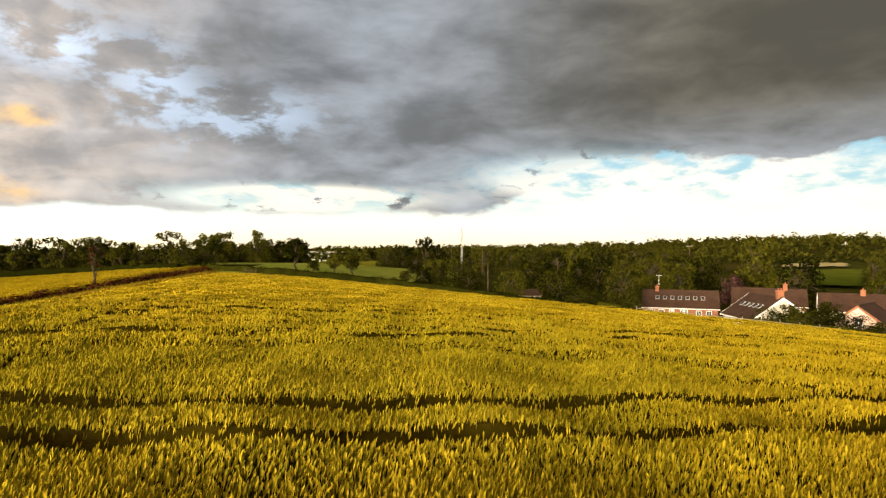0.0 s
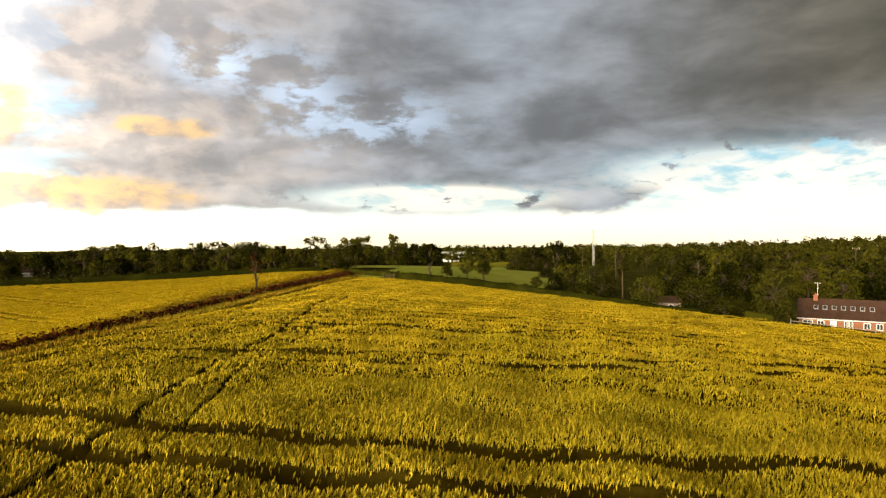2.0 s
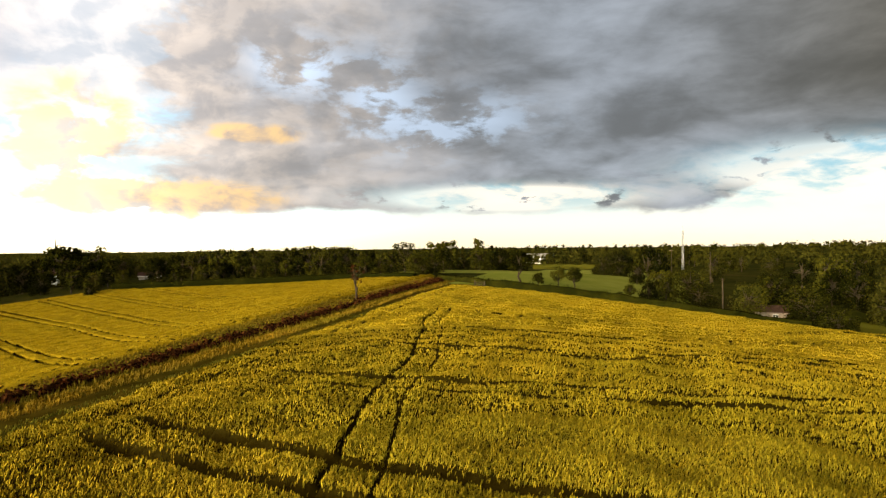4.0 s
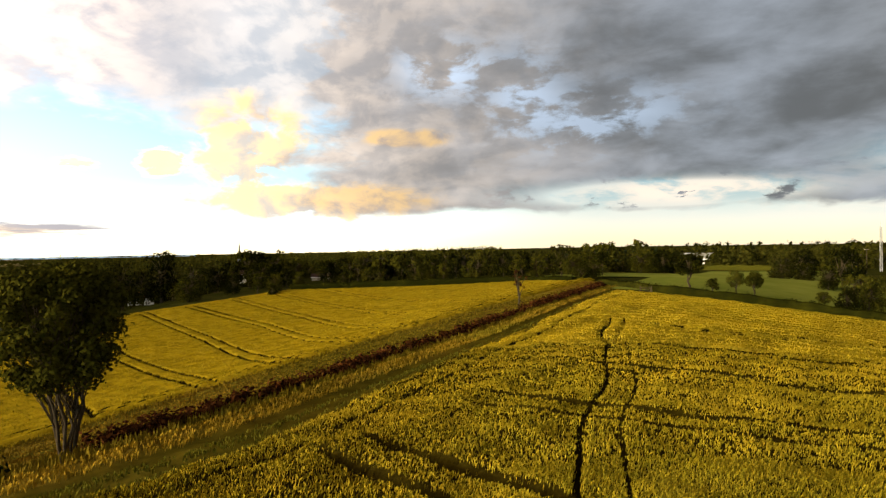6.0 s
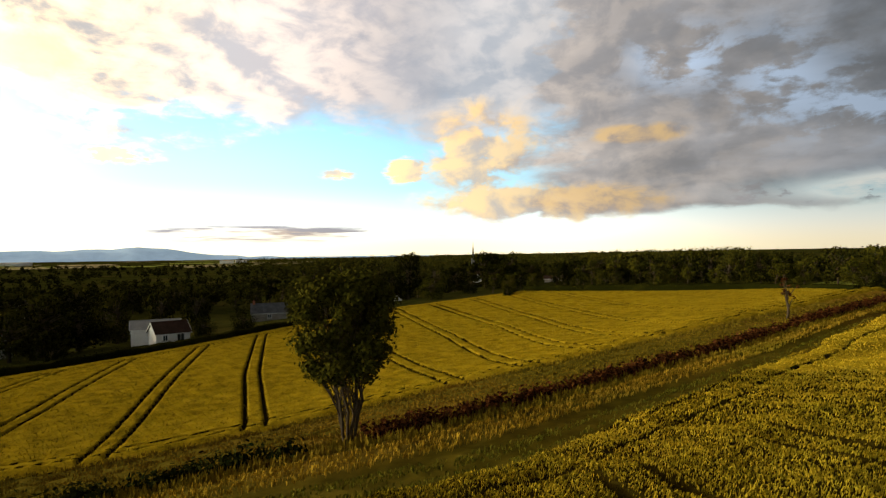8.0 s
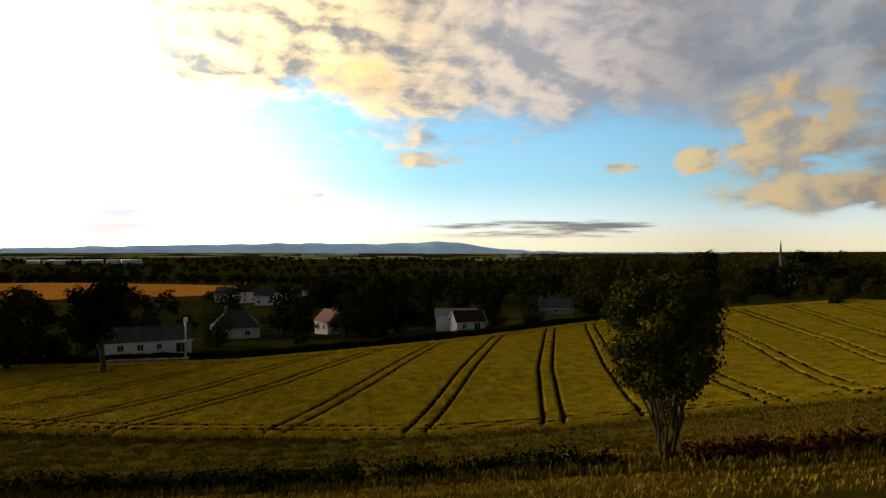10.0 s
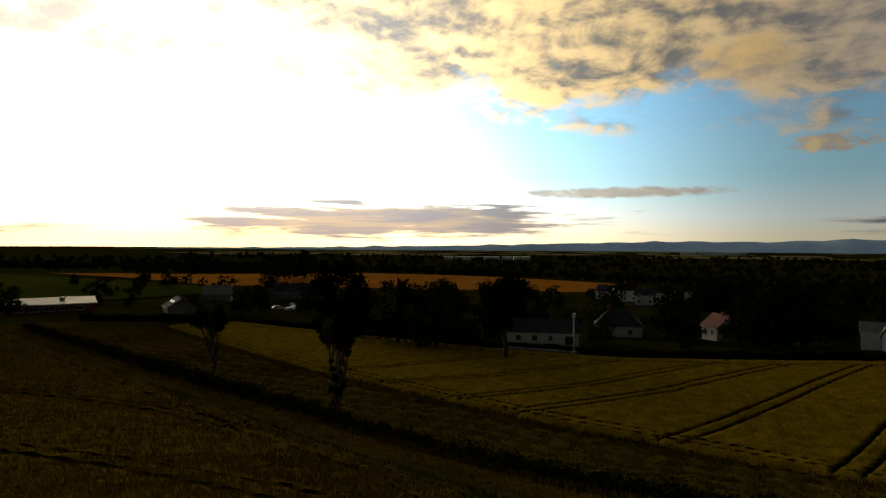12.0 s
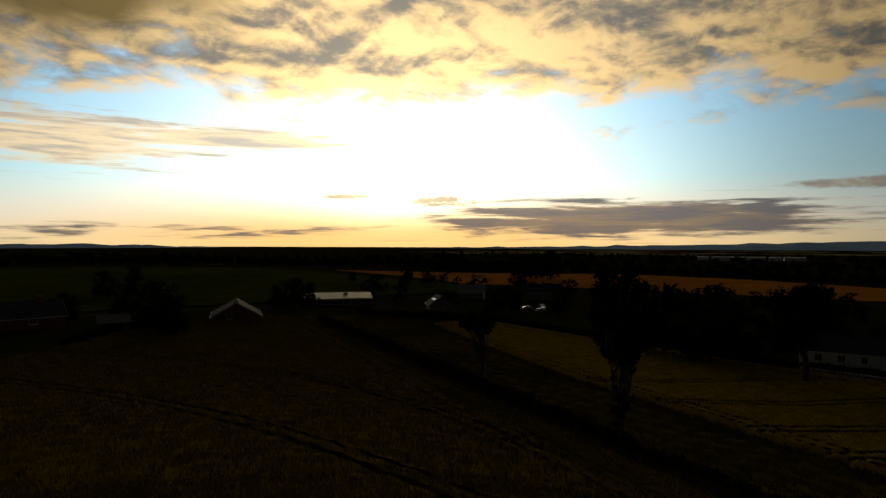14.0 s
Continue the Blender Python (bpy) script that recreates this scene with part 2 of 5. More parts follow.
# ---- materials ----
def material(name, dark, light, scale=3.0, rough=0.8, spots=0.0, bump=0.0, island=0.0, metallic=0.0, translucent=0.0, big=0.15, tint=None, per_object=0.0, spec=0.3, drill=0.0):
    """A surface with grain at `scale`, patches at scale*big, and wear or hue changes between pieces."""
    m = bpy.data.materials.new(name)
    m.use_nodes = True
    nt = m.node_tree
    p = nt.nodes["Principled BSDF"]
    geo = nt.nodes.new("ShaderNodeTexCoord").outputs["Object"]
    fine = node_noise(nt, geo, scale, 6.0, 0.65)
    patch = node_noise(nt, geo, scale * big, 3.0, 0.5)
    f = node_math(nt, "ADD", node_math(nt, "MULTIPLY", fine, 0.55), node_math(nt, "MULTIPLY", patch, 0.55))
    if island:
        r = nt.nodes.new("ShaderNodeNewGeometry").outputs["Random Per Island"]
        f = node_math(nt, "ADD", f, node_math(nt, "MULTIPLY", node_math(nt, "SUBTRACT", r, 0.5), island))
    if per_object:
        r = nt.nodes.new("ShaderNodeObjectInfo").outputs["Random"]
        f = node_math(nt, "ADD", f, node_math(nt, "MULTIPLY", node_math(nt, "SUBTRACT", r, 0.5), per_object))
    if drill:
        # sowing rows run down the slope
        turn = nt.nodes.new("ShaderNodeMapping")
        turn.inputs["Rotation"].default_value = (0, 0, radians(20.8))
        turn.inputs["Scale"].default_value = (0.035, 1.1, 0.0)
        nt.links.new(geo, turn.inputs["Vector"])
        f = node_math(nt, "ADD", f, node_math(nt, "MULTIPLY", node_math(nt, "SUBTRACT", node_noise(nt, turn.outputs[0], 1.0, 3.0, 0.6), 0.5), drill))
    col = node_mix(nt, node_ramp(nt, f, 0.32, 0.78), dark, light)
    if tint:
        col = node_mix(nt, node_math(nt, "MULTIPLY", node_ramp(nt, node_noise(nt, geo, scale * big * 0.35, 3.0, 0.5), 0.5, 0.7), tint[3]), col, tuple(tint[:3]))
    nt.links.new(col, p.inputs["Base Color"])
    p.inputs["Metallic"].default_value = metallic
    p.inputs["Specular IOR Level"].default_value = spec
    rr = node_math(nt, "ADD", rough - 0.1, node_math(nt, "MULTIPLY", fine, 0.2))
    nt.links.new(rr, p.inputs["Roughness"])
    if bump:
        b = nt.nodes.new("ShaderNodeBump")
        b.inputs["Strength"].default_value = bump
        b.inputs["Distance"].default_value = 0.05
        nt.links.new(fine, b.inputs["Height"])
        nt.links.new(b.outputs[0], p.inputs["Normal"])
    if translucent:
        tr = nt.nodes.new("ShaderNodeBsdfTranslucent")
        nt.links.new(col, tr.inputs["Color"])
        mx = nt.nodes.new("ShaderNodeMixShader")
        mx.inputs[0].default_value = translucent
        nt.links.new(p.outputs[0], mx.inputs[1])
        nt.links.new(tr.outputs[0], mx.inputs[2])
        nt.links.new(mx.outputs[0], nt.nodes["Material Output"].inputs["Surface"])
    return m


WHEAT = material("wheat_ears", (0.120, 0.087, 0.005), (0.345, 0.245, 0.016), 0.9, 0.75, island=0.30, tint=(0.20, 0.176, 0.012, 0.40), spec=0.0)
# Brighter ears and canopy: grazing light on the far crest put into the colour.
WHEAT_LIT = material("wheat_ears_lit", (0.11, 0.080, 0.005), (0.46, 0.325, 0.021), 0.9, 0.75, island=0.30, spec=0.0)
CANOPY_LIT = material("wheat_canopy_lit", (0.100, 0.073, 0.005), (0.400, 0.278, 0.016), 3.2, 0.85, bump=0.8, big=0.08, tint=(0.19, 0.16, 0.012, 0.25), spec=0.0)
WHEAT_OLD = material("wheat_dry", (0.115, 0.072, 0.006), (0.300, 0.190, 0.018), 0.5, 0.75, island=0.45, translucent=0.1, tint=(0.16, 0.135, 0.012, 0.7), big=0.3, spec=0.0)
LANE = material("lane_growth", (0.040, 0.042, 0.004), (0.130, 0.115, 0.012), 0.7, 0.85, island=0.4, spec=0.0)
CANOPY = material("wheat_canopy", (0.105, 0.074, 0.004), (0.295, 0.198, 0.011), 4.5, 0.85, bump=0.8, big=0.12, tint=(0.18, 0.145, 0.010, 0.15), spec=0.0, drill=0.26)
# Backlit shade of the wheat put into this tone, darker than the canopy.
STEMS_BACKLIT = material("wheat_stems_backlit", (0.054, 0.035, 0.003), (0.155, 0.102, 0.009), 2.5, 0.9, bump=0.5, spec=0.0)
# Shade down between the ears put into these near-black stems.
STEMS_SHADED = material("wheat_stems_shaded", (0.010, 0.007, 0.001), (0.036, 0.026, 0.003), 2.5, 0.9, bump=0.5, spec=0.0)
MARGIN = material("margin_grass", (0.042, 0.034, 0.003), (0.145, 0.100, 0.010), 0.8, 0.9, island=0.22, translucent=0.08, tint=(0.15, 0.075, 0.010, 0.55), big=0.08, spec=0.0)
VERGE = material("verge_turf", (0.032, 0.028, 0.003), (0.100, 0.074, 0.009), 0.9, 0.95, bump=0.6, tint=(0.13, 0.066, 0.011, 0.45), big=0.10, spec=0.0)
SCRUB = material("scrub_leaf", (0.006, 0.009, 0.002), (0.028, 0.030, 0.006), 0.6, 0.8, island=0.6, translucent=0.05, spec=0.0)
BRAMBLE = material("bramble_leaf", (0.014, 0.006, 0.002), (0.075, 0.026, 0.008), 0.6, 0.8, island=0.6, translucent=0.1, spec=0.0)
LEAF = material("leaf_green", (0.007, 0.008, 0.0012), (0.046, 0.044, 0.0054), 0.35, 0.6, island=0.40, translucent=0.05, per_object=0.6, spec=0.0)
LEAF_DARK = material("leaf_dark", (0.006, 0.007, 0.0014), (0.036, 0.034, 0.0052), 0.35, 0.65, island=0.45, translucent=0.05, per_object=0.5, spec=0.0)
LEAF_RED = material("leaf_copper", (0.020, 0.007, 0.006), (0.06, 0.020, 0.016), 0.35, 0.6, island=0.5, translucent=0.15, spec=0.2)
NEEDLE = material("conifer_needle", (0.006, 0.009, 0.004), (0.024, 0.030, 0.010), 0.5, 0.7, island=0.5, translucent=0.05, per_object=0.2, spec=0.0)
# Soil darkened in the colour for shade under the crop and in wheel trenches.
SOIL_SHADED = material("shaded_soil", (0.012, 0.009, 0.002), (0.038, 0.028, 0.006), 2.0, 0.95, bump=0.5, spec=0.0)
BARK_DARK = material("bark_dark", (0.022, 0.017, 0.010), (0.065, 0.048, 0.028), 4.0, 0.95, bump=0.5, spec=0.05)
BARK = material("bark", (0.045, 0.032, 0.02), (0.14, 0.10, 0.062), 4.0, 0.9, bump=0.8)
GROUND = material("meadow", (0.013, 0.017, 0.003), (0.045, 0.043, 0.009), 0.20, 0.95, bump=0.3, tint=(0.055, 0.04, 0.012, 0.5), spec=0.0)
PASTURE = material("pasture", (0.12, 0.145, 0.022), (0.22, 0.235, 0.045), 0.12, 0.95, tint=(0.30, 0.30, 0.08, 0.4), spec=0.0)
PASTURE_DARK = material("pasture_grazed", (0.038, 0.052, 0.006), (0.080, 0.092, 0.012), 0.12, 0.95, spec=0.0)
RIPE = material("ripe_barley", (0.38, 0.145, 0.020), (0.56, 0.230, 0.034), 0.10, 0.9, tint=(0.30, 0.12, 0.02, 0.45), spec=0.0)
PLAIN_TAN = material("far_stubble", (0.22, 0.18, 0.09), (0.38, 0.31, 0.16), 0.01, 0.95, spec=0.0)
# Distance haze put into the hills' blue base colour and a steady glow.
HILL_HAZE = material("far_hill_haze", (0.12, 0.19, 0.27), (0.34, 0.44, 0.54), 0.010, 1.0, spec=0.0)
HILL_HAZE.node_tree.nodes["Principled BSDF"].inputs["Emission Color"].default_value = (0.30, 0.45, 0.62, 1)
HILL_HAZE.node_tree.nodes["Principled BSDF"].inputs["Emission Strength"].default_value = 0.75
BRICK = material("brick_red", (0.16, 0.055, 0.028), (0.29, 0.11, 0.055), 6.0, 0.85, bump=0.4)
RENDER_WHITE = material("white_render", (0.70, 0.68, 0.64), (0.86, 0.84, 0.80), 2.0, 0.8)
# White render again, the north walls' lower brightness put into the colour.
RENDER_WHITE_DIM = material("white_render_dim", (0.40, 0.37, 0.33), (0.58, 0.54, 0.48), 2.0, 0.8)
RENDER_PINK = material("pink_render", (0.50, 0.36, 0.31), (0.66, 0.50, 0.44), 2.0, 0.8)
STONE = material("rubble_stone", (0.16, 0.14, 0.12), (0.36, 0.33, 0.29), 2.4, 0.9, bump=0.8)
TILE_BROWN = material("brown_tile", (0.028, 0.015, 0.010), (0.060, 0.031, 0.021), 5.0, 0.85, bump=0.4, spec=0.1)
TILE_RED = material("red_tile", (0.16, 0.045, 0.03), (0.27, 0.085, 0.055), 5.0, 0.8, bump=0.4)
SLATE = material("slate", (0.035, 0.038, 0.045), (0.09, 0.097, 0.11), 5.0, 0.85, bump=0.3, spec=0.1)
PAINT = material("white_paint", (0.70, 0.70, 0.68), (0.84, 0.84, 0.82), 5.0, 0.5)
TIMBER = material("weathered_timber", (0.12, 0.095, 0.07), (0.27, 0.22, 0.17), 5.0, 0.85, bump=0.4)
STEEL = material("galvanised_steel", (0.40, 0.41, 0.42), (0.60, 0.61, 0.62), 5.0, 0.5, metallic=0.7)
MAST_STEEL = material("mast_steel", (0.22, 0.22, 0.22), (0.36, 0.36, 0.35), 5.0, 0.7)
FELT = material("pale_roof_sheet", (0.216, 0.216, 0.210), (0.336, 0.330, 0.318), 1.5, 0.5)
CAR_PAINT = material("car_paint", (0.10, 0.11, 0.13), (0.55, 0.56, 0.58), 0.2, 0.3, per_object=1.5, spec=0.5)
RUBBER = material("rubber", (0.02, 0.02, 0.02), (0.04, 0.04, 0.04), 8.0, 0.8)
GLASS = bpy.data.materials.new("window_glass")
GLASS.use_nodes = True
GLASS.node_tree.nodes["Principled BSDF"].inputs["Base Color"].default_value = (0.03, 0.035, 0.04, 1)
GLASS.node_tree.nodes["Principled BSDF"].inputs["Roughness"].default_value = 0.06
GLASS.node_tree.nodes["Principled BSDF"].inputs["Specular IOR Level"].default_value = 0.7


# ---- mesh helpers ----
def mesh_object(name, verts, faces, mat, parent=None, label="", smooth=False):
    """verts: n x 3, faces: m x k, all with k corners."""
    verts, faces = np.asarray(verts, np.float32), np.asarray(faces, np.int32)
    me = bpy.data.meshes.new(name)
    me.vertices.add(len(verts))
    me.vertices.foreach_set("co", verts.ravel())
    k = faces.shape[1]
    me.loops.add(faces.size)
    me.loops.foreach_set("vertex_index", faces.ravel())
    me.polygons.add(len(faces))
    me.polygons.foreach_set("loop_start", np.arange(0, faces.size, k, dtype=np.int32))
    me.polygons.foreach_set("use_smooth", np.full(len(faces), smooth))
    me.update(calc_edges=True)
    me.materials.append(mat)
    ob = new(name, me)
    if parent:
        ob.parent = parent
        if label:
            ob["label"] = label
    return ob


def part(name, bm, mat, parent, label=""):
    me = bpy.data.meshes.new(name)
    bmesh.ops.recalc_face_normals(bm, faces=bm.faces)
    bm.to_mesh(me)
    bm.free()
    me.materials.append(mat)
    ob = new(name, me)
    ob.parent = parent
    if label:
        ob["label"] = label
    return ob


def box(bm, cx, cy, cz, sx, sy, sz, rz=0.0, bevel=0.0):
    r = bmesh.ops.create_cube(bm, size=1.0, matrix=pose(cx, cy, cz, 0, 0, rz) @ Matrix.Diagonal((sx, sy, sz, 1)))
    if bevel:
        bmesh.ops.bevel(bm, geom=list({e for v in r["verts"] for e in v.link_edges}), offset=bevel, segments=1, affect="EDGES")
    return bm


def boxed(*args, **kw):
    return box(bmesh.new(), *args, **kw)


def prism(bm, pts, depth, axis="y"):
    """A closed outline in the x-z plane, drawn out along y from -depth/2 to depth/2."""
    a = [bm.verts.new((p[0], -depth / 2, p[1])) for p in pts]
    b = [bm.verts.new((p[0], depth / 2, p[1])) for p in pts]
    bm.faces.new(a)
    bm.faces.new(b[::-1])
    for i in range(len(pts)):
        j = (i + 1) % len(pts)
        bm.faces.new((a[i], a[j], b[j], b[i]))
    return bm


def tube(path, radii, sides=6):
    """Arrays of a tapered tube along a path."""
    path = np.asarray(path, float)
    d = np.gradient(path, axis=0)
    d /= np.linalg.norm(d, axis=1)[:, None] + 1e-9
    ref = np.where(np.abs(d[:, 2:3]) > 0.9, [[1.0, 0, 0]], [[0, 0, 1.0]])
    u = np.cross(d, ref)
    u /= np.linalg.norm(u, axis=1)[:, None] + 1e-9
    w = np.cross(d, u)
    a = np.linspace(0, 2 * math.pi, sides, endpoint=False)
    ring = np.cos(a)[None, :, None] * u[:, None] + np.sin(a)[None, :, None] * w[:, None]
    v = (path[:, None] + ring * np.asarray(radii)[:, None, None]).reshape(-1, 3)
    f = []
    for i in range(len(path) - 1):
        for j in range(sides):
            k = (j + 1) % sides
            f.append((i * sides + j, i * sides + k, (i + 1) * sides + k, (i + 1) * sides + j))
    return v, np.array(f)


def join(pieces):
    vs, fs, n = [], [], 0
    for v, f in pieces:
        vs.append(v)
        fs.append(f + n)
        n += len(v)
    return np.concatenate(vs), np.concatenate(fs)


# ---- the lie of the land ----
def step(a, b, v):
    q = np.clip((v - a) / (b - a), 0, 1)
    return q * q * (3 - 2 * q)


def hump(x, y, cx, cy, sx, sy):
    return np.exp(-((x - cx) / sx) ** 2 - ((y - cy) / sy) ** 2)


def near_land(x, y):
    u, w = x / 100, y / 100
    dip = 3.5 * step(97, 125, y + 0.35 * x) * step(-25, 30, x)
    return (-2.92 - 0.61 * u + 2.09 * w - 2.37 * u * u - 1.58 * u * w + 2.59 * w * w
            + 10.79 * hump(x, y, 11.0, -3.4, 65.4, 80.0) - 5.52 * hump(x, y, -49.2, 17.0, 30.0, 62.2) + 5.19 * hump(x, y, -35.6, 62.7, 35.6, 75.3) - dip)


def far_land(x, y):
    r = np.hypot(x, y) + 1e-6
    ux, uy = x / r, y / r
    n = 2.5 - 5 * step(0.1, 0.5, ux) * step(600, 300, r) + 10 * step(350, 900, r) * (0.35 + 0.9 * step(-0.2, 0.6, ux)) + 10 * step(900, 2500, r)
    w = -9 - 16 * step(180, 700, r) - 7 * step(900, 4000, r)
    s = -7 + 8 * step(200, 400, r) - 9 * step(450, 900, r) - 5 * step(1200, 4000, r)
    e = -1 + 6 * step(200, 800, r)
    wn, ww = np.maximum(uy - 0.25, 0), np.maximum(-ux, 0) ** 3 * 2.2
    ws, we = np.maximum(-uy - 0.45, 0) * 1.6, np.maximum(ux, 0) ** 2
    return (wn * n + ww * w + ws * s + we * e) / (wn + ww + ws + we + 1e-6) + 8 * hump(x, y, -470, -250, 130, 150) + 9 * hump(x, y, 330, 480, 190, 230) + 7 * hump(x, y, 215, 345, 95, 75)


def land(x, y):
    """Height of the soil."""
    x, y = np.asarray(x, float), np.asarray(y, float)
    d = np.maximum(np.maximum(np.abs(x + 45) - 108, np.abs(y + 5) - 140), 0)
    b = step(0, 90, d)
    return near_land(np.clip(x, -190, 100), np.clip(y, -190, 180)) * (1 - b) + far_land(x, y) * b - 0.45


def on_land(x, y):
    return float(land(x, y))


def polar(yaw, r):
    """A place by its bearing from the middle of the flight, counted to the left from north."""
    return -math.sin(radians(yaw)) * r, math.cos(radians(yaw)) * r


def ditch_x(y):
    return np.interp(y, (-150, -139, -102, -75, -56, -48, -36, -27, -19, -12.5, -4, 3, 10, 15, 20, 28, 36, 50, 74, 95, 125), (-81, -77.5, -69, -60.8, -55, -53, -47.8, -44.2, -40.6, -37, -33.2, -31.2, -29.6, -27.4, -26.6, -26.3, -26.8, -27.5, -31, -33, -36))


def crop_west_x(y):
    """Where the wheat beyond the ditch begins."""
    return np.interp(y, (-150, -60, -38, -22, -10, 9, 26, 40, 50, 66, 90, 125), (-112, -74, -67, -62, -59.5, -54, -52, -49, -45, -41, -40, -42))


def west_limit_x(y):
    return np.interp(y, (-125, -88, -50, -21, 18, 54, 85, 125), (-129, -128, -122, -119, -131, -145, -150, -132))


def home_north_y(x):
    return np.interp(x, (-40, -20, 5, 31, 48, 75), (104, 98, 94, 84, 80, 74))


def home_south_y(x):
    return np.interp(x, (-90, -60, -29, -10, 20, 70), (-146, -150, -132, -110, -90, -70))


def lane_out(y):
    """Width of the verge, the bleached strip and the green lane between the ditch and the home crop."""
    return np.interp(y, (-150, -100, -60, -30, 0, 10, 15, 21, 26, 33, 45, 55, 95), (6, 7, 8, 10.5, 14, 14.5, 13.4, 11.4, 10.4, 9.5, 8.0, 7.0, 5.5))


def wheel_gap(x, y):
    """Distance from the nearest wheel mark of the home field, weighed by how deep it is (0 on it)."""
    best = np.full(np.shape(x), 9.0)
    for y0, x0, c in ((13.35, 3, 0.0145), (23.1, -5, 0.013), (32.0, -5, 0.024), (41.0, -5, 0.034), (55.0, -5, 0.030)):
        mid = y0 + c * np.minimum((x - x0) ** 2, 900)
        slope = np.sqrt(1 + (2 * c * (x - x0)) ** 2)
        for o in (-0.95, 0.95):
            d = np.abs(y - mid - o) / slope * (0.58 if y0 < 20 else 0.7 if y0 < 30 else 0.8)
            best = np.minimum(best, d + 0.5 * step(19, 11, x - ditch_x(y)))
    wob = 0.14 * np.sin(y * 0.5) + 0.32 * np.sin(y * 0.21 + 1)
    mid = -1.7 - 0.31 * (y - 14) + wob
    for o, k in ((0, 1.7), (1.35, 2.6)):
        best = np.minimum(best, np.where((y > 5) & (y < 60), np.abs(x - mid - o) * k, 9))
    for x0, y0, c in ((-21.5, -35, 0.0040), (-40.5, -60, 0.0075), (-3.0, -30, 0.0025)):
        mid = x0 + c * (y - y0) ** 2
        for o in (-0.95, 0.95):
            best = np.minimum(best, np.where((y < -18) & (x > ditch_x(y) + 10), np.abs(x - mid - o) * 0.8, 9))
    for o in (0.2, 2.2):
        best = np.minimum(best, np.abs(x - ditch_x(y) - lane_out(y) - o - 0.25 * np.sin(y * 0.3)) + 0.10)
    return best


WEST_TRACKS = ((-88, -78, -74), (-73, -62, -58), (-58, -49, -46), (-48, -40, -36.5), (-29, -27.6, -27.5), (-15, -15.7, -16.3), (-2.3, -4.4, -5.4), (6.9, 4.8, 3.4),
               (18, 14.9, 13), (26.7, 28, 28.3), (36, 39.3, 39), (44, 48, 50.5), (54, 58, 61), (66, 69, 72))


def wheel_gap_west(x, y):
    """Paired wheel marks that run down the slope and bend a little towards the headland."""
    q = 0.935 * y + 0.355 * x
    best = np.full(np.shape(x), 9.0)
    head = crop_west_x(y)
    for row in WEST_TRACKS:
        q0 = np.interp(-x, (57, 84, 125), row)
        for o in (-0.98, 0.98):
            best = np.minimum(best, np.where((x < head - 1) & (x > west_limit_x(y) + 9), np.abs(q - q0 - o) * 1.25, 9))
    for o in (2.0, 3.9):
        best = np.minimum(best, np.abs(x - head + o) * 1.2 + 0.08 + 0.07 * np.sin(y * 0.37))
        best = np.minimum(best, np.abs(x - west_limit_x(y) - o - 7) + 0.12)
    return best


def in_home(x, y):
    return (x > ditch_x(y) + lane_out(y)) & (y < home_north_y(x)) & (y > home_south_y(x)) & (x < 75)


def in_west(x, y):
    return (x < crop_west_x(y)) & (x > west_limit_x(y) + 4.5) & (y < 130 + 0.12 * (x + 45)) & (y > -128)


# ---- ground: one sheet to the horizon ----
def spaced(n, near, reach):
    s = np.linspace(-1, 1, n)
    k = math.asinh(reach / near)
    return np.sinh(s * k) / math.sinh(k) * reach


def sheet(name, xs, ys, height, keep, mat, label="", category="", kind="structure", smooth=True):
    gx, gy = np.meshgrid(xs, ys)
    gz = height(gx, gy)
    v = np.stack([gx, gy, gz], -1).reshape(-1, 3)
    i = np.arange(len(xs) * len(ys)).reshape(len(ys), len(xs))
    f = np.stack([i[:-1, :-1], i[:-1, 1:], i[1:, 1:], i[1:, :-1]], -1).reshape(-1, 4)
    if keep is not None:
        c = v[f].mean(1)
        f = f[keep(c[:, 0], c[:, 1])]
        used = np.unique(f)
        back = np.zeros(len(v), np.int64)
        back[used] = np.arange(len(used))
        v, f = v[used], back[f]
    ob = mesh_object(name, v, f, mat, smooth=smooth)
    return tagged(ob, label, category, kind=kind)


sheet("ground", spaced(321, 60, 4950) - 40, spaced(321, 60, 4950), lambda x, y: land(x, y) - 0.12, None, GROUND, "rolling grassy farmland in evening light", "ground")


def ripple(x, y):
    return 0.05 * np.sin(x * 1.7 + 0.8 * np.sin(y * 0.9)) + 0.05 * np.sin(y * 2.1 + np.sin(x * 1.3))


def home_height(x, y):
    g = wheel_gap(x, y)
    top = 0.55 - 0.16 * step(34, 16, np.hypot(x - 6, y - 8)) + ripple(x, y)
    return land(x, y) + 0.03 + top * step(0.11, 0.21, g)


def west_height(x, y):
    return land(x, y) + 0.03 + (0.55 + 0.4 * ripple(x, y)) * step(0.0, 0.36, wheel_gap_west(x, y)) * step(-0.4, 1.6, crop_west_x(y) - x)


xs_home = np.concatenate([np.arange(-90, -36, 0.5), np.arange(-36, 20, 0.22), np.arange(20, 76, 0.6)])
ys_home = np.concatenate([np.arange(-152, -60, 0.7), np.arange(-60, -10, 0.4), np.arange(-10, 48, 0.22), np.arange(48, 112, 0.55)])
sheet("soil_1", np.arange(-92, 78, 2.0), np.arange(-152, 112, 2.0), lambda x, y: land(x, y) - 0.02, in_home, SOIL_SHADED, "soil under the wheat, crop shade put into its dark colour", "soil")
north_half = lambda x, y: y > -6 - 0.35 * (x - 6)
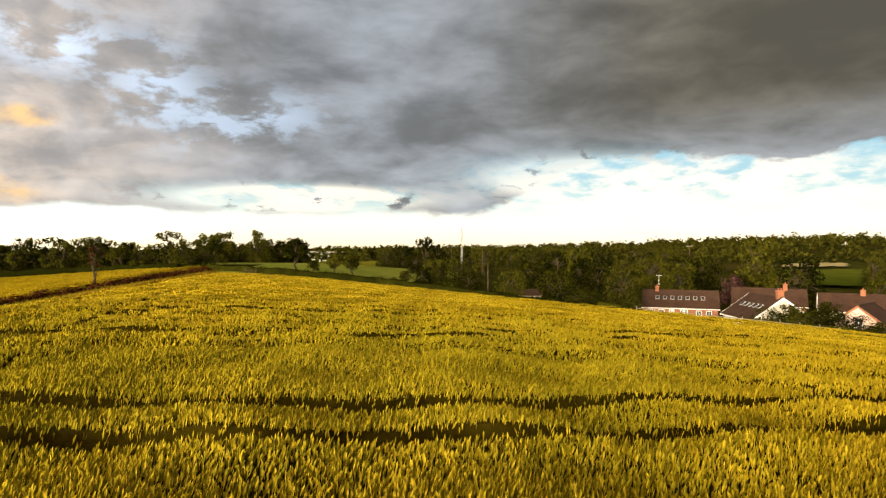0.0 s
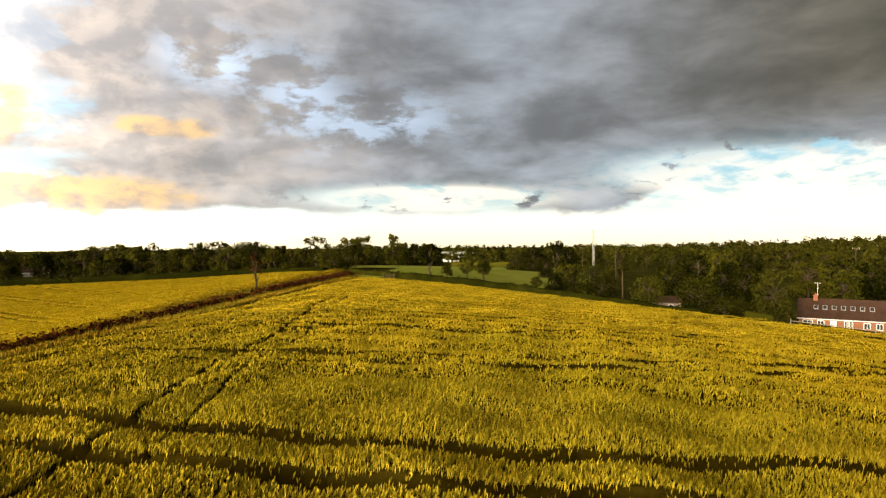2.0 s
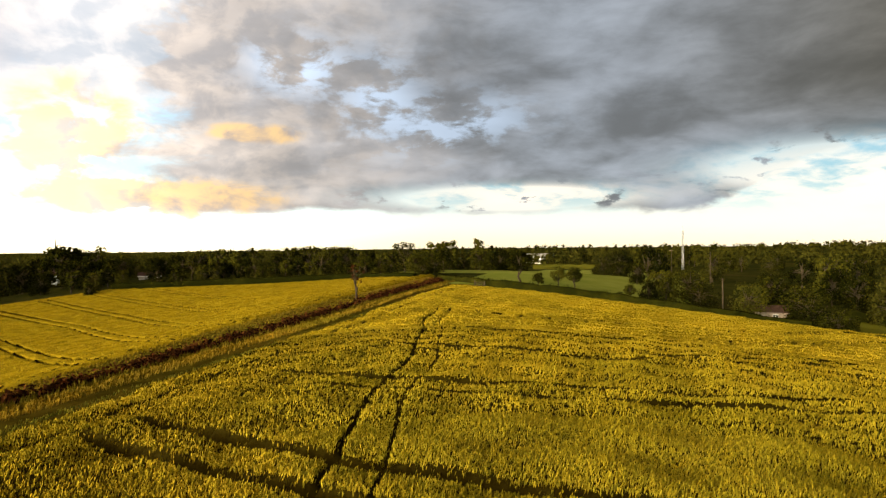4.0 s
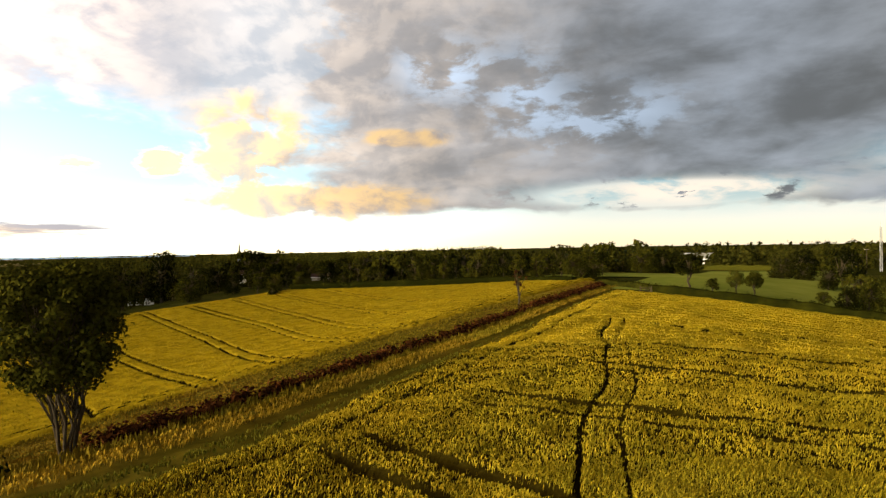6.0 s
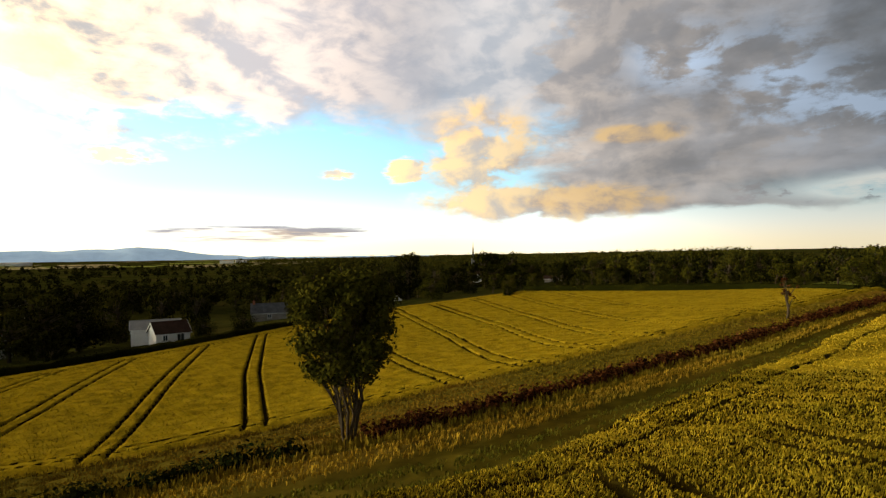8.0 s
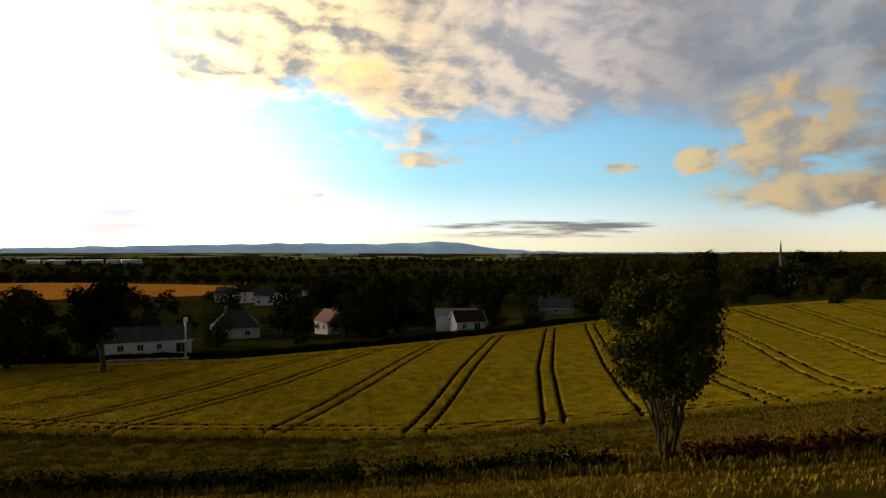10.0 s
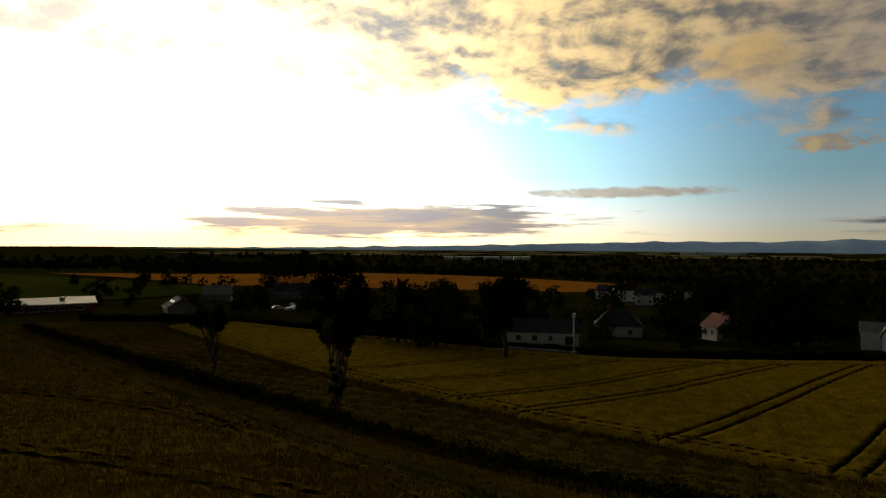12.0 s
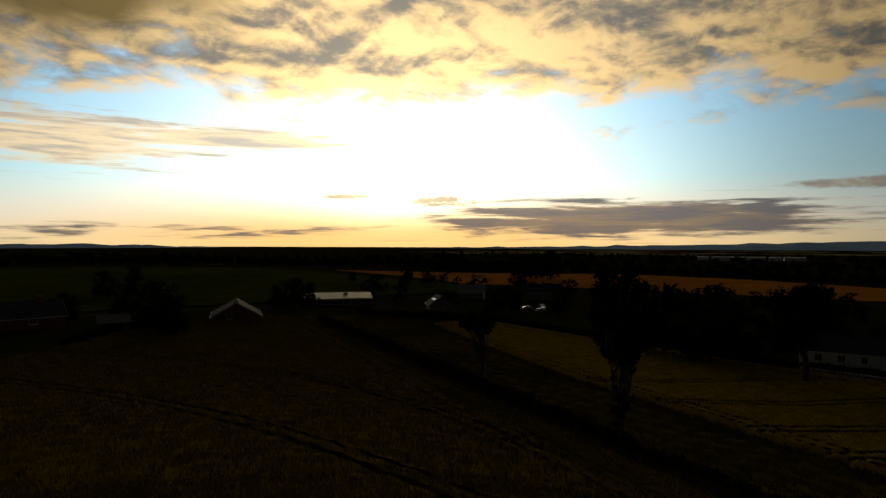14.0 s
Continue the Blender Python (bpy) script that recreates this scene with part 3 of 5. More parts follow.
sheet("field_1", xs_home, ys_home, home_height, lambda x, y: in_home(x, y) & (wheel_gap(x, y) > 0.20) & north_half(x, y) & (np.hypot(x - 6, y - 8) > 37), CANOPY_LIT, "ripening green-gold wheat field, crest light put into its colour, with dark tractor wheel tracks", "wheat field")
# Darker sheet in place of the canopy: shaded sides against the sun, as colour.
sheet("field_8", xs_home, ys_home, lambda x, y: home_height(x, y) - 0.12, lambda x, y: in_home(x, y) & (wheel_gap(x, y) > 0.22) & (~north_half(x, y) | (np.hypot(x - 6, y - 8) <= 37) & (x > 10.6 + 0.8 * (y - 4.7))), STEMS_BACKLIT, "close-set stems of the wheat towards the sunset, backlit shade put into the colour", "wheat stems")
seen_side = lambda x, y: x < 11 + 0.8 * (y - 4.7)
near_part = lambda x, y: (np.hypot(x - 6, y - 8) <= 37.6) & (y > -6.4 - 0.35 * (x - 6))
sheet("stem_layer", np.arange(-33, 45, 0.2), np.arange(-22, 47, 0.2), lambda x, y: home_height(x, y) - 0.03 + 0.03 * np.sin(7 * x + 3 * np.sin(5 * y)) * np.sin(6 * y + 2 * np.sin(4 * x)), lambda x, y: in_home(x, y) & near_part(x, y) & seen_side(x, y), STEMS_SHADED, "close-set wheat stems below the ears, shade put into the colour", "wheat stems", kind="stuff")


def wheel_track(x, y, half):
    """A ribbon of bare soil along a wheel mark."""
    dx, dy = np.gradient(x), np.gradient(y)
    n = np.hypot(dx, dy)
    rim = [np.stack([x - s * dy / n * half, y + s * dx / n * half, land(x, y) + 0.085], -1) for s in (-1, 1)]
    v = np.concatenate(rim)
    i = np.arange(len(x) - 1)
    f = np.stack([i, i + 1, i + 1 + len(x), i + len(x)], -1)
    tagged(mesh_object("wheel_track", v, f, SOIL_SHADED, smooth=True), "bare soil wheel track through the wheat, trench shade put into its dark colour", "track", kind="structure")


for y0, x0, c, half in ((13.35, 3, 0.0145, 0.30), (23.1, -5, 0.013, 0.25), (32.0, -5, 0.024, 0.22)):
    tx = np.arange(-14, 34, 0.4)
    for o in (-0.95, 0.95):
        ty = y0 + c * np.minimum((tx - x0) ** 2, 900) + o
        ok = seen_side(tx, ty) & (np.hypot(tx - 6, ty - 8) < 37)
        wheel_track(tx[ok], ty[ok], half)
ty = np.arange(5.5, 44, 0.4)
for o, half in ((0, 0.12), (1.35, 0.08)):
    wheel_track(-1.7 - 0.31 * (ty - 14) + 0.14 * np.sin(ty * 0.5) + 0.32 * np.sin(ty * 0.21 + 1) + o, ty, half)
xs_west = np.arange(-156, -38, 0.40)
ys_west = np.concatenate([np.arange(-130, -50, 0.35), np.arange(-50, 75, 0.18), np.arange(75, 140, 0.3)])
sheet("soil_2", np.arange(-158, -36, 2.0), np.arange(-130, 140, 2.0), lambda x, y: land(x, y) - 0.02, in_west, SOIL_SHADED, "soil under the wheat, crop shade put into its dark colour", "soil")
sheet("field_2", xs_west, ys_west, west_height, lambda x, y: in_west(x, y) & (wheel_gap_west(x, y) > 0.29), CANOPY, "sloping wheat field with paired parallel wheel tracks", "wheat field")


# ---- standing wheat and grass ----
def blades(rng, x, y, z, height, width, lean, per=3, spread=0.06):
    """Fans of pointed leaves or ears: arrays of kites, four corners each."""
    n = len(x)
    x, y, z = np.repeat(x, per), np.repeat(y, per), np.repeat(z, per)
    h = np.repeat(height, per) * rng.uniform(0.75, 1.2, n * per)
    w = np.repeat(width, per) * rng.uniform(0.7, 1.2, n * per)
    bx, by = x + rng.normal(0, 1, n * per) * spread, y + rng.normal(0, 1, n * per) * spread
    a = rng.uniform(0, math.pi, n * per)
    tx, ty = lean[0] * h + rng.normal(0, 0.17, n * per) * h, lean[1] * h + rng.normal(0, 0.17, n * per) * h
    ux, uy = np.cos(a) * w / 2, np.sin(a) * w / 2
    base = np.stack([bx, by, z], -1)
    mid = base + np.stack([tx * 0.6, ty * 0.6, h * 0.68], -1)
    side = np.stack([ux, uy, np.zeros_like(ux)], -1)
    tip = base + np.stack([tx, ty, h], -1)
    v = np.stack([base, mid + side, tip, mid - side], 1).reshape(-1, 3)
    return v, np.arange(len(v)).reshape(-1, 4)


def scatter(rng, x0, x1, y0, y1, density):
    n = int((x1 - x0) * (y1 - y0) * density)
    return rng.uniform(x0, x1, n), rng.uniform(y0, y1, n)


def wheat(name, seed, x0, x1, y0, y1, density, size, where, gap, height, mat, label, per=3, clear=0.30, tall=0.0):
    rng = np.random.default_rng(seed)
    x, y = scatter(rng, x0, x1, y0, y1, density)
    ok = where(x, y)
    x, y = x[ok], y[ok]
    g = gap(x, y) + rng.normal(0, 0.05, len(x))
    ok = (g > clear) | (rng.uniform(0, 1, len(x)) < 0.12)
    x, y, g = x[ok], y[ok], g[ok]
    n = len(x)
    if tall:
        v, f = blades(rng, x, y, home_height(x, y) - 0.05 + 0.025 * rng.normal(0, 1, n), np.full(n, tall), np.full(n, 0.13 * size), (0.16, 0.09), per, 0.11 * size)
    else:
        v, f = blades(rng, x, y, height(x, y) - 0.30 * size, np.full(n, 0.54 * size), np.full(n, 0.13 * size), (0.14, 0.08), per, 0.07 * size)
    return tagged(mesh_object(name, v, f, mat), label, "wheat", kind="stuff")


EARS = "dense standing wheat, yellow-green ears leaning in the wind"
ring = lambda r0, r1: (lambda x, y: in_home(x, y) & (np.hypot(x - 6, y - 8) >= r0) & (np.hypot(x - 6, y - 8) < r1) & (y > -4 - 0.35 * (x - 6)) & seen_side(x, y))
wheat("wheat_crop", 1, -9, 20, 6, 22, 430, 0.20, ring(0, 13), wheel_gap, home_height, WHEAT, EARS, 2, clear=0.205, tall=0.125)
wheat("wheat_crop", 2, -20, 31, -4, 33, 130, 0.28, ring(13, 24), wheel_gap, home_height, WHEAT, EARS, 2, clear=0.21, tall=0.135)
wheat("wheat_crop", 7, -33, 44, -12, 46, 58, 0.42, ring(24, 37.5), wheel_gap, home_height, WHEAT, EARS, 2, clear=0.22, tall=0.15)
wheat("wheat_crop", 3, -40, 76, -30, 105, 13, 0.42, ring(36, 120), wheel_gap, home_height, WHEAT_LIT, EARS, 2, 0.24)
wheat("wheat_crop", 9, -9, 20, -8, 6, 60, 0.40, ring(0, 18), wheel_gap, home_height, WHEAT, EARS, clear=0.24, tall=0.15)
south = lambda x, y: in_home(x, y) & (y <= -4 - 0.35 * (x - 6))
wheat("wheat_crop", 8, -45, 30, -45, 10, 30, 0.42, lambda x, y: south(x, y) & (np.hypot(x + 4, y + 3) < 34), wheel_gap, home_height, WHEAT, EARS, 2, 0.32)
wheat("wheat_crop", 4, -90, 70, -150, 4, 9, 0.55, lambda x, y: south(x, y) & (np.hypot(x + 4, y + 3) >= 34), wheel_gap, home_height, WHEAT, EARS, 2, 0.40)
wheat("wheat_crop", 5, -152, -40, -128, 135, 4.5, 0.5, in_west, wheel_gap_west, west_height, WHEAT, EARS, 2, 0.45)
wheat("wheat_crop", 17, 4, 44, -20, 46, 26, 0.42, lambda x, y: in_home(x, y) & ~south(x, y) & (np.hypot(x - 6, y - 8) < 37) & ~seen_side(x, y), wheel_gap, home_height, WHEAT, EARS, 2, 0.32)
strip = lambda x, y: (x > ditch_x(y) + 0.38 * lane_out(y)) & (x < ditch_x(y) + 0.69 * lane_out(y))
lane = lambda x, y: (x > ditch_x(y) + 0.72 * lane_out(y)) & (x < ditch_x(y) + 0.99 * lane_out(y))


def low_gap(x, y):
    """Old furrows that run with the lane."""
    best = np.full(np.shape(x), 9.0)
    for k, q in enumerate((0.47, 0.585, 0.70, 0.86, 0.985)):
        best = np.minimum(best, np.abs(x - ditch_x(y) - q * lane_out(y) - 0.18 * np.sin(y * (0.19 + 0.04 * k) + k)) * (0.5 if k in (2, 4) else 0.7))
    return best



wheat("wheat_crop", 6, -88, -10, -145, 104, 22, 0.50, strip, low_gap, lambda x, y: land(x, y) + 0.42, WHEAT_OLD, "sun-bleached orange wheat strip along the ditch", clear=0.2)
wheat("lane_growth", 16, -88, -8, -145, 104, 26, 0.34, lane, low_gap, lambda x, y: land(x, y) + 0.20 + 0.08 * ripple(x, y), LANE, "short green growth in the lane beside the crop")


def rough_grass(seed, a, b, y0, y1, density, size, mat, label, name="rough_grass"):
    """Tufts between two offsets from the ditch."""
    rng = np.random.default_rng(seed)
    n = int((y1 - y0) * (b - a) * density)
    y = rng.uniform(y0, y1, n)
    x = ditch_x(y) + rng.uniform(a, b, n)
    z = land(x, y) - 0.1
    v, f = blades(rng, x, y, z, rng.uniform(0.5, 1.1, n) * size, np.full(n, 0.16 * size), (0.1, 0.06), 4, 0.15 * size)
    return tagged(mesh_object(name, v, f, mat), label, "grass", kind="stuff")


rough_grass(11, -3.0, 3.4, -140, 118, 8, 0.65, MARGIN, "tall dry grass on the ditch banks")
rng_m = np.random.default_rng(12)
xm, ym = scatter(rng_m, -112, -26, -140, 125, 5.0)
okm = (xm < ditch_x(ym) - 2.5) & (xm > crop_west_x(ym) - 0.5)
xm, ym = xm[okm], ym[okm]
vm, fm = blades(rng_m, xm, ym, land(xm, ym) - 0.1, rng_m.uniform(0.22, 0.36, len(xm)) + 0.20 * step(3.0, 0.5, xm - crop_west_x(ym)), np.full(len(xm), 0.11), (0.1, 0.06), 4, 0.2)
tagged(mesh_object("margin_grass", vm, fm, MARGIN), "uncut olive and straw field margin grass", "grass", kind="stuff")


def leaf_cloud(rng, centres, radii, count, size, squash=0.8, hollow=0.55):
    """Small leaf-clump faces spread through the outer part of several lobes."""
    k = rng.integers(0, len(centres), count)
    d = rng.normal(0, 1, (count, 3))
    d /= np.linalg.norm(d, axis=1)[:, None]
    r = radii[k] * rng.uniform(hollow, 1.05, count) ** 0.8 * (1 + 0.15 * rng.normal(0, 1, count))
    c = centres[k] + d * r[:, None] * [1, 1, squash]
    n = d + [0, 0, 0.25] + rng.normal(0, 0.42, (count, 3))
    n /= np.linalg.norm(n, axis=1)[:, None]
    u = np.cross(n, rng.normal(0, 1, (count, 3)))
    u /= np.linalg.norm(u, axis=1)[:, None]
    w = np.cross(n, u)
    s = size * rng.uniform(0.6, 1.35, count)[:, None]
    v = np.stack([c - u * s, c + w * s * 0.55, c + u * s, c - w * s * 0.55], 1).reshape(-1, 3)
    return v, np.arange(len(v)).reshape(-1, 4)


def hedge_run(name, seed, a, b, y0, y1, density, h, mat, label, cat="hedge"):
    rng = np.random.default_rng(seed)
    n = int((y1 - y0) * density)
    y = rng.uniform(y0, y1, n)
    keep = rng.uniform(0, 1, n) < 0.45 + 0.55 * (np.sin(y * 0.21 + seed) + np.sin(y * 0.083) > -0.7)
    y = y[keep]
    x = ditch_x(y) + rng.uniform(a, b, len(y))
    hh = h * rng.uniform(0.5, 1.15, len(y))
    c = np.stack([x, y, land(x, y) + hh * 0.45], -1)
    v, f = leaf_cloud(rng, c, hh * 0.6, len(y) * 46, 0.16, 0.8, 0.3)
    return tagged(mesh_object(name, v, f, mat), label, cat, kind="stuff")


def verge_keep(x, y):
    return (x < ditch_x(y) + lane_out(y) + 0.6) & (x > crop_west_x(y) - 1) & (y > -148) & (y < 124)


sheet("verge", np.arange(-118, -12, 0.8), np.arange(-150, 126, 0.8), lambda x, y: land(x, y) + 0.06 + ripple(x, y) * 1.5 - 0.9 * np.exp(-((x - ditch_x(y)) / 1.1) ** 2), verge_keep, VERGE, "uncut grass verge with a shallow ditch between two wheat fields", "verge")
hedge_run("bramble_hedge", 21, -1.0, 0.8, 16, 118, 6.5, 1.15, BRAMBLE, "low red-brown bramble and dead growth filling the ditch")
hedge_run("scrub_hedge", 23, -1.0, 1.2, -142, -52, 4.5, 1.8, SCRUB, "dark overgrown hedge along the ditch")
hedge_run("scrub_hedge", 22, -1.0, 1.0, -50, 12, 5.0, 1.4, SCRUB, "dark low hedge of scrub along the ditch")


# ---- trees ----
def tree_shape(seed, height, crown_w, bare, stems, lobes, leaves, leaf, lean=0.0, low=False, lobe=(0.26, 0.44)):
    """Trunk and crown arrays. bare: share of the height below the crown; stems: how many trunks leave the base."""
    rng = np.random.default_rng(seed)
    wood, centres, radii = [], [], []
    cw = crown_w / 2
    for s in range(stems):
        a = rng.uniform(0, 2 * math.pi)
        off = 0.0 if stems == 1 else 0.16 * crown_w
        top = np.array([math.cos(a) * off + lean, math.sin(a) * off, height * rng.uniform(0.62, 0.8)])
        foot = np.array([math.cos(a) * 0.12 * (stems > 1), math.sin(a) * 0.12 * (stems > 1), -0.25])
        k = np.linspace(0, 1, 7)[:, None]
        path = foot * (1 - k) + top * k + rng.normal(0, 0.025 * height, (7, 3)) * np.sin(k * math.pi) * [1, 1, 0.2]
        r0 = height * (0.034 if stems == 1 else 0.020 if stems < 5 else 0.010)
        wood.append(tube(path, r0 * (1 - 0.72 * k[:, 0]), 6))
        for b in range(max(3, lobes // stems)):
            t = rng.uniform(0.45, 1.0)
            p0 = path[min(6, int(t * 6))]
            b_a = rng.uniform(0, 2 * math.pi)
            zt = height * rng.uniform(bare + 0.12, 0.90)
            share = math.sin(math.pi * min(1.0, max(0.06, (zt / height - bare) / (1 - bare)))) ** 0.6
            rad = cw * rng.uniform(0.30, 0.92) * share
            p1 = np.array([lean + math.cos(b_a) * rad, math.sin(b_a) * rad, zt])
            q = np.linspace(0, 1, 4)[:, None]
            bend = p0 * (1 - q) + p1 * q + np.array([0, 0, 0.06 * height]) * np.sin(q * math.pi)
            wood.append(tube(bend, r0 * 0.42 * (1 - 0.8 * q[:, 0]), 4))
            centres.append(p1)
            radii.append(cw * rng.uniform(*lobe))
    if low:
        for b in range(lobes // 2):
            a = rng.uniform(0, 2 * math.pi)
            centres.append(np.array([math.cos(a) * cw * 0.55, math.sin(a) * cw * 0.55, height * rng.uniform(0.12, 0.4)]))
            radii.append(cw * rng.uniform(0.3, 0.45))
    return join(wood), leaf_cloud(rng, np.array(centres), np.array(radii), leaves, leaf)


def conifer_shape(seed, height, width, leaves, leaf):
    rng = np.random.default_rng(seed)
    wood = [tube(np.array([(0, 0, -0.2), (0, 0, height * 0.5), (0, 0, height * 0.97)]), (height * 0.025, height * 0.015, 0.03), 6)]
    z = rng.uniform(0.06, 1.0, leaves) ** 0.8
    r = width / 2 * (1 - z) ** 0.8 * rng.uniform(0.55, 1.1, leaves) * (0.8 + 0.2 * np.sin(z * 40))
    a = rng.uniform(0, 2 * math.pi, leaves)
    c = np.stack([np.cos(a) * r, np.sin(a) * r, z * height], -1)
    return join(wood), leaf_cloud(rng, c, np.full(leaves, 0.2), leaves, leaf)


def make_tree(name, shape, crown_mat, label, category="tree", group="", bark=None):
    (wv, wf), (lv, lf) = shape
    top = new(name)
    mesh_object("trunk", wv, wf, bark or (BARK_DARK if group else BARK), top, smooth=True)
    mesh_object("crown", lv, lf, crown_mat, top)
    return tagged(top, label, category, group)


def put(ob, x, y, sink=0.0, turn=0.0, s=1.0, sz=None):
    ob.matrix_basis = pose(x, y, on_land(x, y) - sink, 0, 0, turn) @ Matrix.Diagonal((s, s, sz or s, 1))
    return ob


def again(ob, x, y, turn, s, sz, label="", sink=0.1):
    m = pose(x, y, on_land(x, y) - sink, 0, 0, turn) @ Matrix.Diagonal((s, s, sz, 1))
    keep = ob.scale.copy()
    ob.scale = (1, 1, 1)
    c = copy_thing(ob, m)
    ob.scale = keep
    if label:
        c["label"] = label
    return c


# the three trees on the ditch and the field oak
def fan_ash(seed, height, half, low, stems, lobes, leaves, leaf, shift=(0.0, 0.0), thin=0.009, lobe=(0.16, 0.30), spray=0.30, sprays=0):
    """Several slim stems that fan out of one stool into a rounded crown with a ragged lower edge."""
    rng = np.random.default_rng(seed)
    wood, centres, radii = [], [], []
    k = np.linspace(0, 1, 9)[:, None]
    mid, tall = (low + 1.0) / 2 * height, (1.0 - low) / 2 * height
    for i in range(stems):
        a = 2 * math.pi * (i + rng.uniform(-0.25, 0.25)) / stems
        reach = half * rng.uniform(0.15, 0.62)
        top = np.array([math.cos(a) * reach + shift[0], math.sin(a) * reach + shift[1], height * rng.uniform(0.68, 0.88)])
        foot = np.array([math.cos(a) * 0.22, math.sin(a) * 0.22, -0.3])
        path = foot + (top - foot) * np.concatenate([k ** 1.05, k ** 1.05, k], 1) + rng.normal(0, 0.016 * height, (9, 3)) * np.sin(k * math.pi)
        r0 = height * thin * rng.uniform(0.7, 1.25)
        wood.append(tube(path, r0 * (1 - 0.75 * k[:, 0]), 6))
        for b in range(max(2, lobes // stems)):
            q, w = rng.uniform(0, 2 * math.pi), rng.uniform(-0.92, 0.86)
            r = 0.84 * math.sqrt(rng.uniform(0.08, 1.0)) * (1 - abs(w) ** 2.6) ** 0.5
            u = np.array([math.cos(q) * r, math.sin(q) * r, w])
            p1 = np.array([shift[0] + u[0] * half, shift[1] + u[1] * half, mid + u[2] * tall])
            p1[:2] = p1[:2] * 0.75 + (path[6][:2] + u[:2] * half * 0.6) * 0.25
            p0 = path[int(np.clip((p1[2] / height - 0.22) * 9, 2, 7))]
            q = np.linspace(0, 1, 4)[:, None]
            wood.append(tube(p0 * (1 - q) + p1 * q + np.array([0, 0, 0.03 * height]) * np.sin(q * math.pi), r0 * 0.38 * (1 - 0.8 * q[:, 0]), 4))
            centres.append(p1)
            radii.append(half * rng.uniform(*lobe))
        for b in range(sprays):
            t = rng.uniform(spray, low + 0.10) * 8
            n = min(int(t), 7)
            p = path[n] * (1 - t + n) + path[n + 1] * (t - n) + rng.normal(0, 0.12, 3)
            centres.append(p)
            radii.append(half * rng.uniform(0.05, 0.11))
    centres, radii = np.array(centres), np.array(radii)
    return join(wood), leaf_cloud(rng, centres, radii, leaves, leaf, 0.85, 0.25)


put(make_tree("ash_tree", fan_ash(3, 9.7, 3.3, 0.37, 9, 126, 22000, 0.125, (-0.35, -0.2)), LEAF, "bushy ash tree with several bare stems on the ditch bank", bark=BARK_DARK), -28.5, 15.4, turn=0)
put(make_tree("ash_tree", fan_ash(8, 15.8, 3.8, 0.46, 3, 60, 8000, 0.20, thin=0.009, lobe=(0.14, 0.28), spray=0.16, sprays=5), LEAF_DARK, "tall dark ash tree with three ivy-clad stems on the hedge line"), -48.3, -36.8, turn=10)
put(make_tree("young_ash_tree", tree_shape(15, 11.0, 4.9, 0.50, 1, 24, 3600, 0.20, lobe=(0.18, 0.34)), LEAF_DARK, "slim young ash with a bare trunk on the hedge line"), -58.6, -64.8)
put(make_tree("oak_tree", tree_shape(23, 15.8, 11.0, 0.24, 1, 46, 8000, 0.32, lobe=(0.18, 0.34)), LEAF_DARK, "broad dark oak standing in the wheat"), -103.5, -40.5)
put(make_tree("dead_tree", tree_shape(31, 5.6, 2.6, 0.34, 1, 14, 260, 0.13, lobe=(0.12, 0.26)), BRAMBLE, "half-dead small tree with sparse reddish leaves in the hedge", bark=BARK_DARK), -35.2, 78.6)

KINDS = {
    "a": (make_tree("ash_tree", tree_shape(41, 10, 6.5, 0.34, 1, 24, 2600, 0.26), LEAF, "slender green field-edge tree with visible trunk", group="field-edge trees"), 10),
    "b": (make_tree("hedgerow_tree", tree_shape(42, 10, 9.0, 0.12, 1, 34, 2400, 0.29, low=True, lobe=(0.18, 0.36)), LEAF, "full green broadleaf tree in a hedgerow", group="hedgerow trees"), 10),
    "c": (make_tree("garden_shrub", tree_shape(43, 10, 12.0, 0.03, 1, 26, 2200, 0.32, low=True), LEAF, "rounded green garden shrub", "shrub", "garden shrubs"), 10),
    "d": (make_tree("garden_tree", tree_shape(44, 10, 9.5, 0.06, 1, 34, 2200, 0.31, low=True, lobe=(0.18, 0.36)), LEAF_DARK, "dark dense broadleaf tree among gardens", group="garden trees"), 10),
    "r": (make_tree("copper_beech", tree_shape(45, 10, 8.5, 0.06, 1, 20, 1600, 0.42, low=True), LEAF_RED, "dark red copper beech behind bungalows", group="garden trees"), 10),
    "g": (make_tree("woodland_tree", tree_shape(49, 10, 9.0, 0.04, 1, 16, 1000, 0.40, low=True, lobe=(0.18, 0.36)), LEAF, "green woodland tree leafy to the ground", group="woodland trees"), 10),
    "p": (make_tree("spruce_tree", conifer_shape(46, 10, 4.4, 500, 0.42), NEEDLE, "dark pointed spruce in a plantation", group="plantation spruces"), 10),
    "e": (make_tree("woodland_tree", tree_shape(47, 10, 8.5, 0.14, 1, 16, 1000, 0.40, 0.5, lobe=(0.18, 0.36)), LEAF, "olive-green woodland tree with spreading crown", group="woodland trees"), 10),
    "f": (make_tree("woodland_tree", tree_shape(48, 10, 10.0, 0.08, 1, 16, 1000, 0.40, low=True, lobe=(0.18, 0.36)), LEAF_DARK, "dark woodland tree with uneven crown", group="woodland trees"), 10),
}
FIRST = {"a": (-20, 118), "b": (-40, 160), "c": (30, 128), "d": (80, 150), "r": (95, 165), "p": (-120, 210), "e": (-60, 205), "f": (-150, 190), "g": (-70, 215)}
for k, (ob, h) in KINDS.items():
    put(ob, *FIRST[k], sink=0.1, s=0.8, sz=0.7)
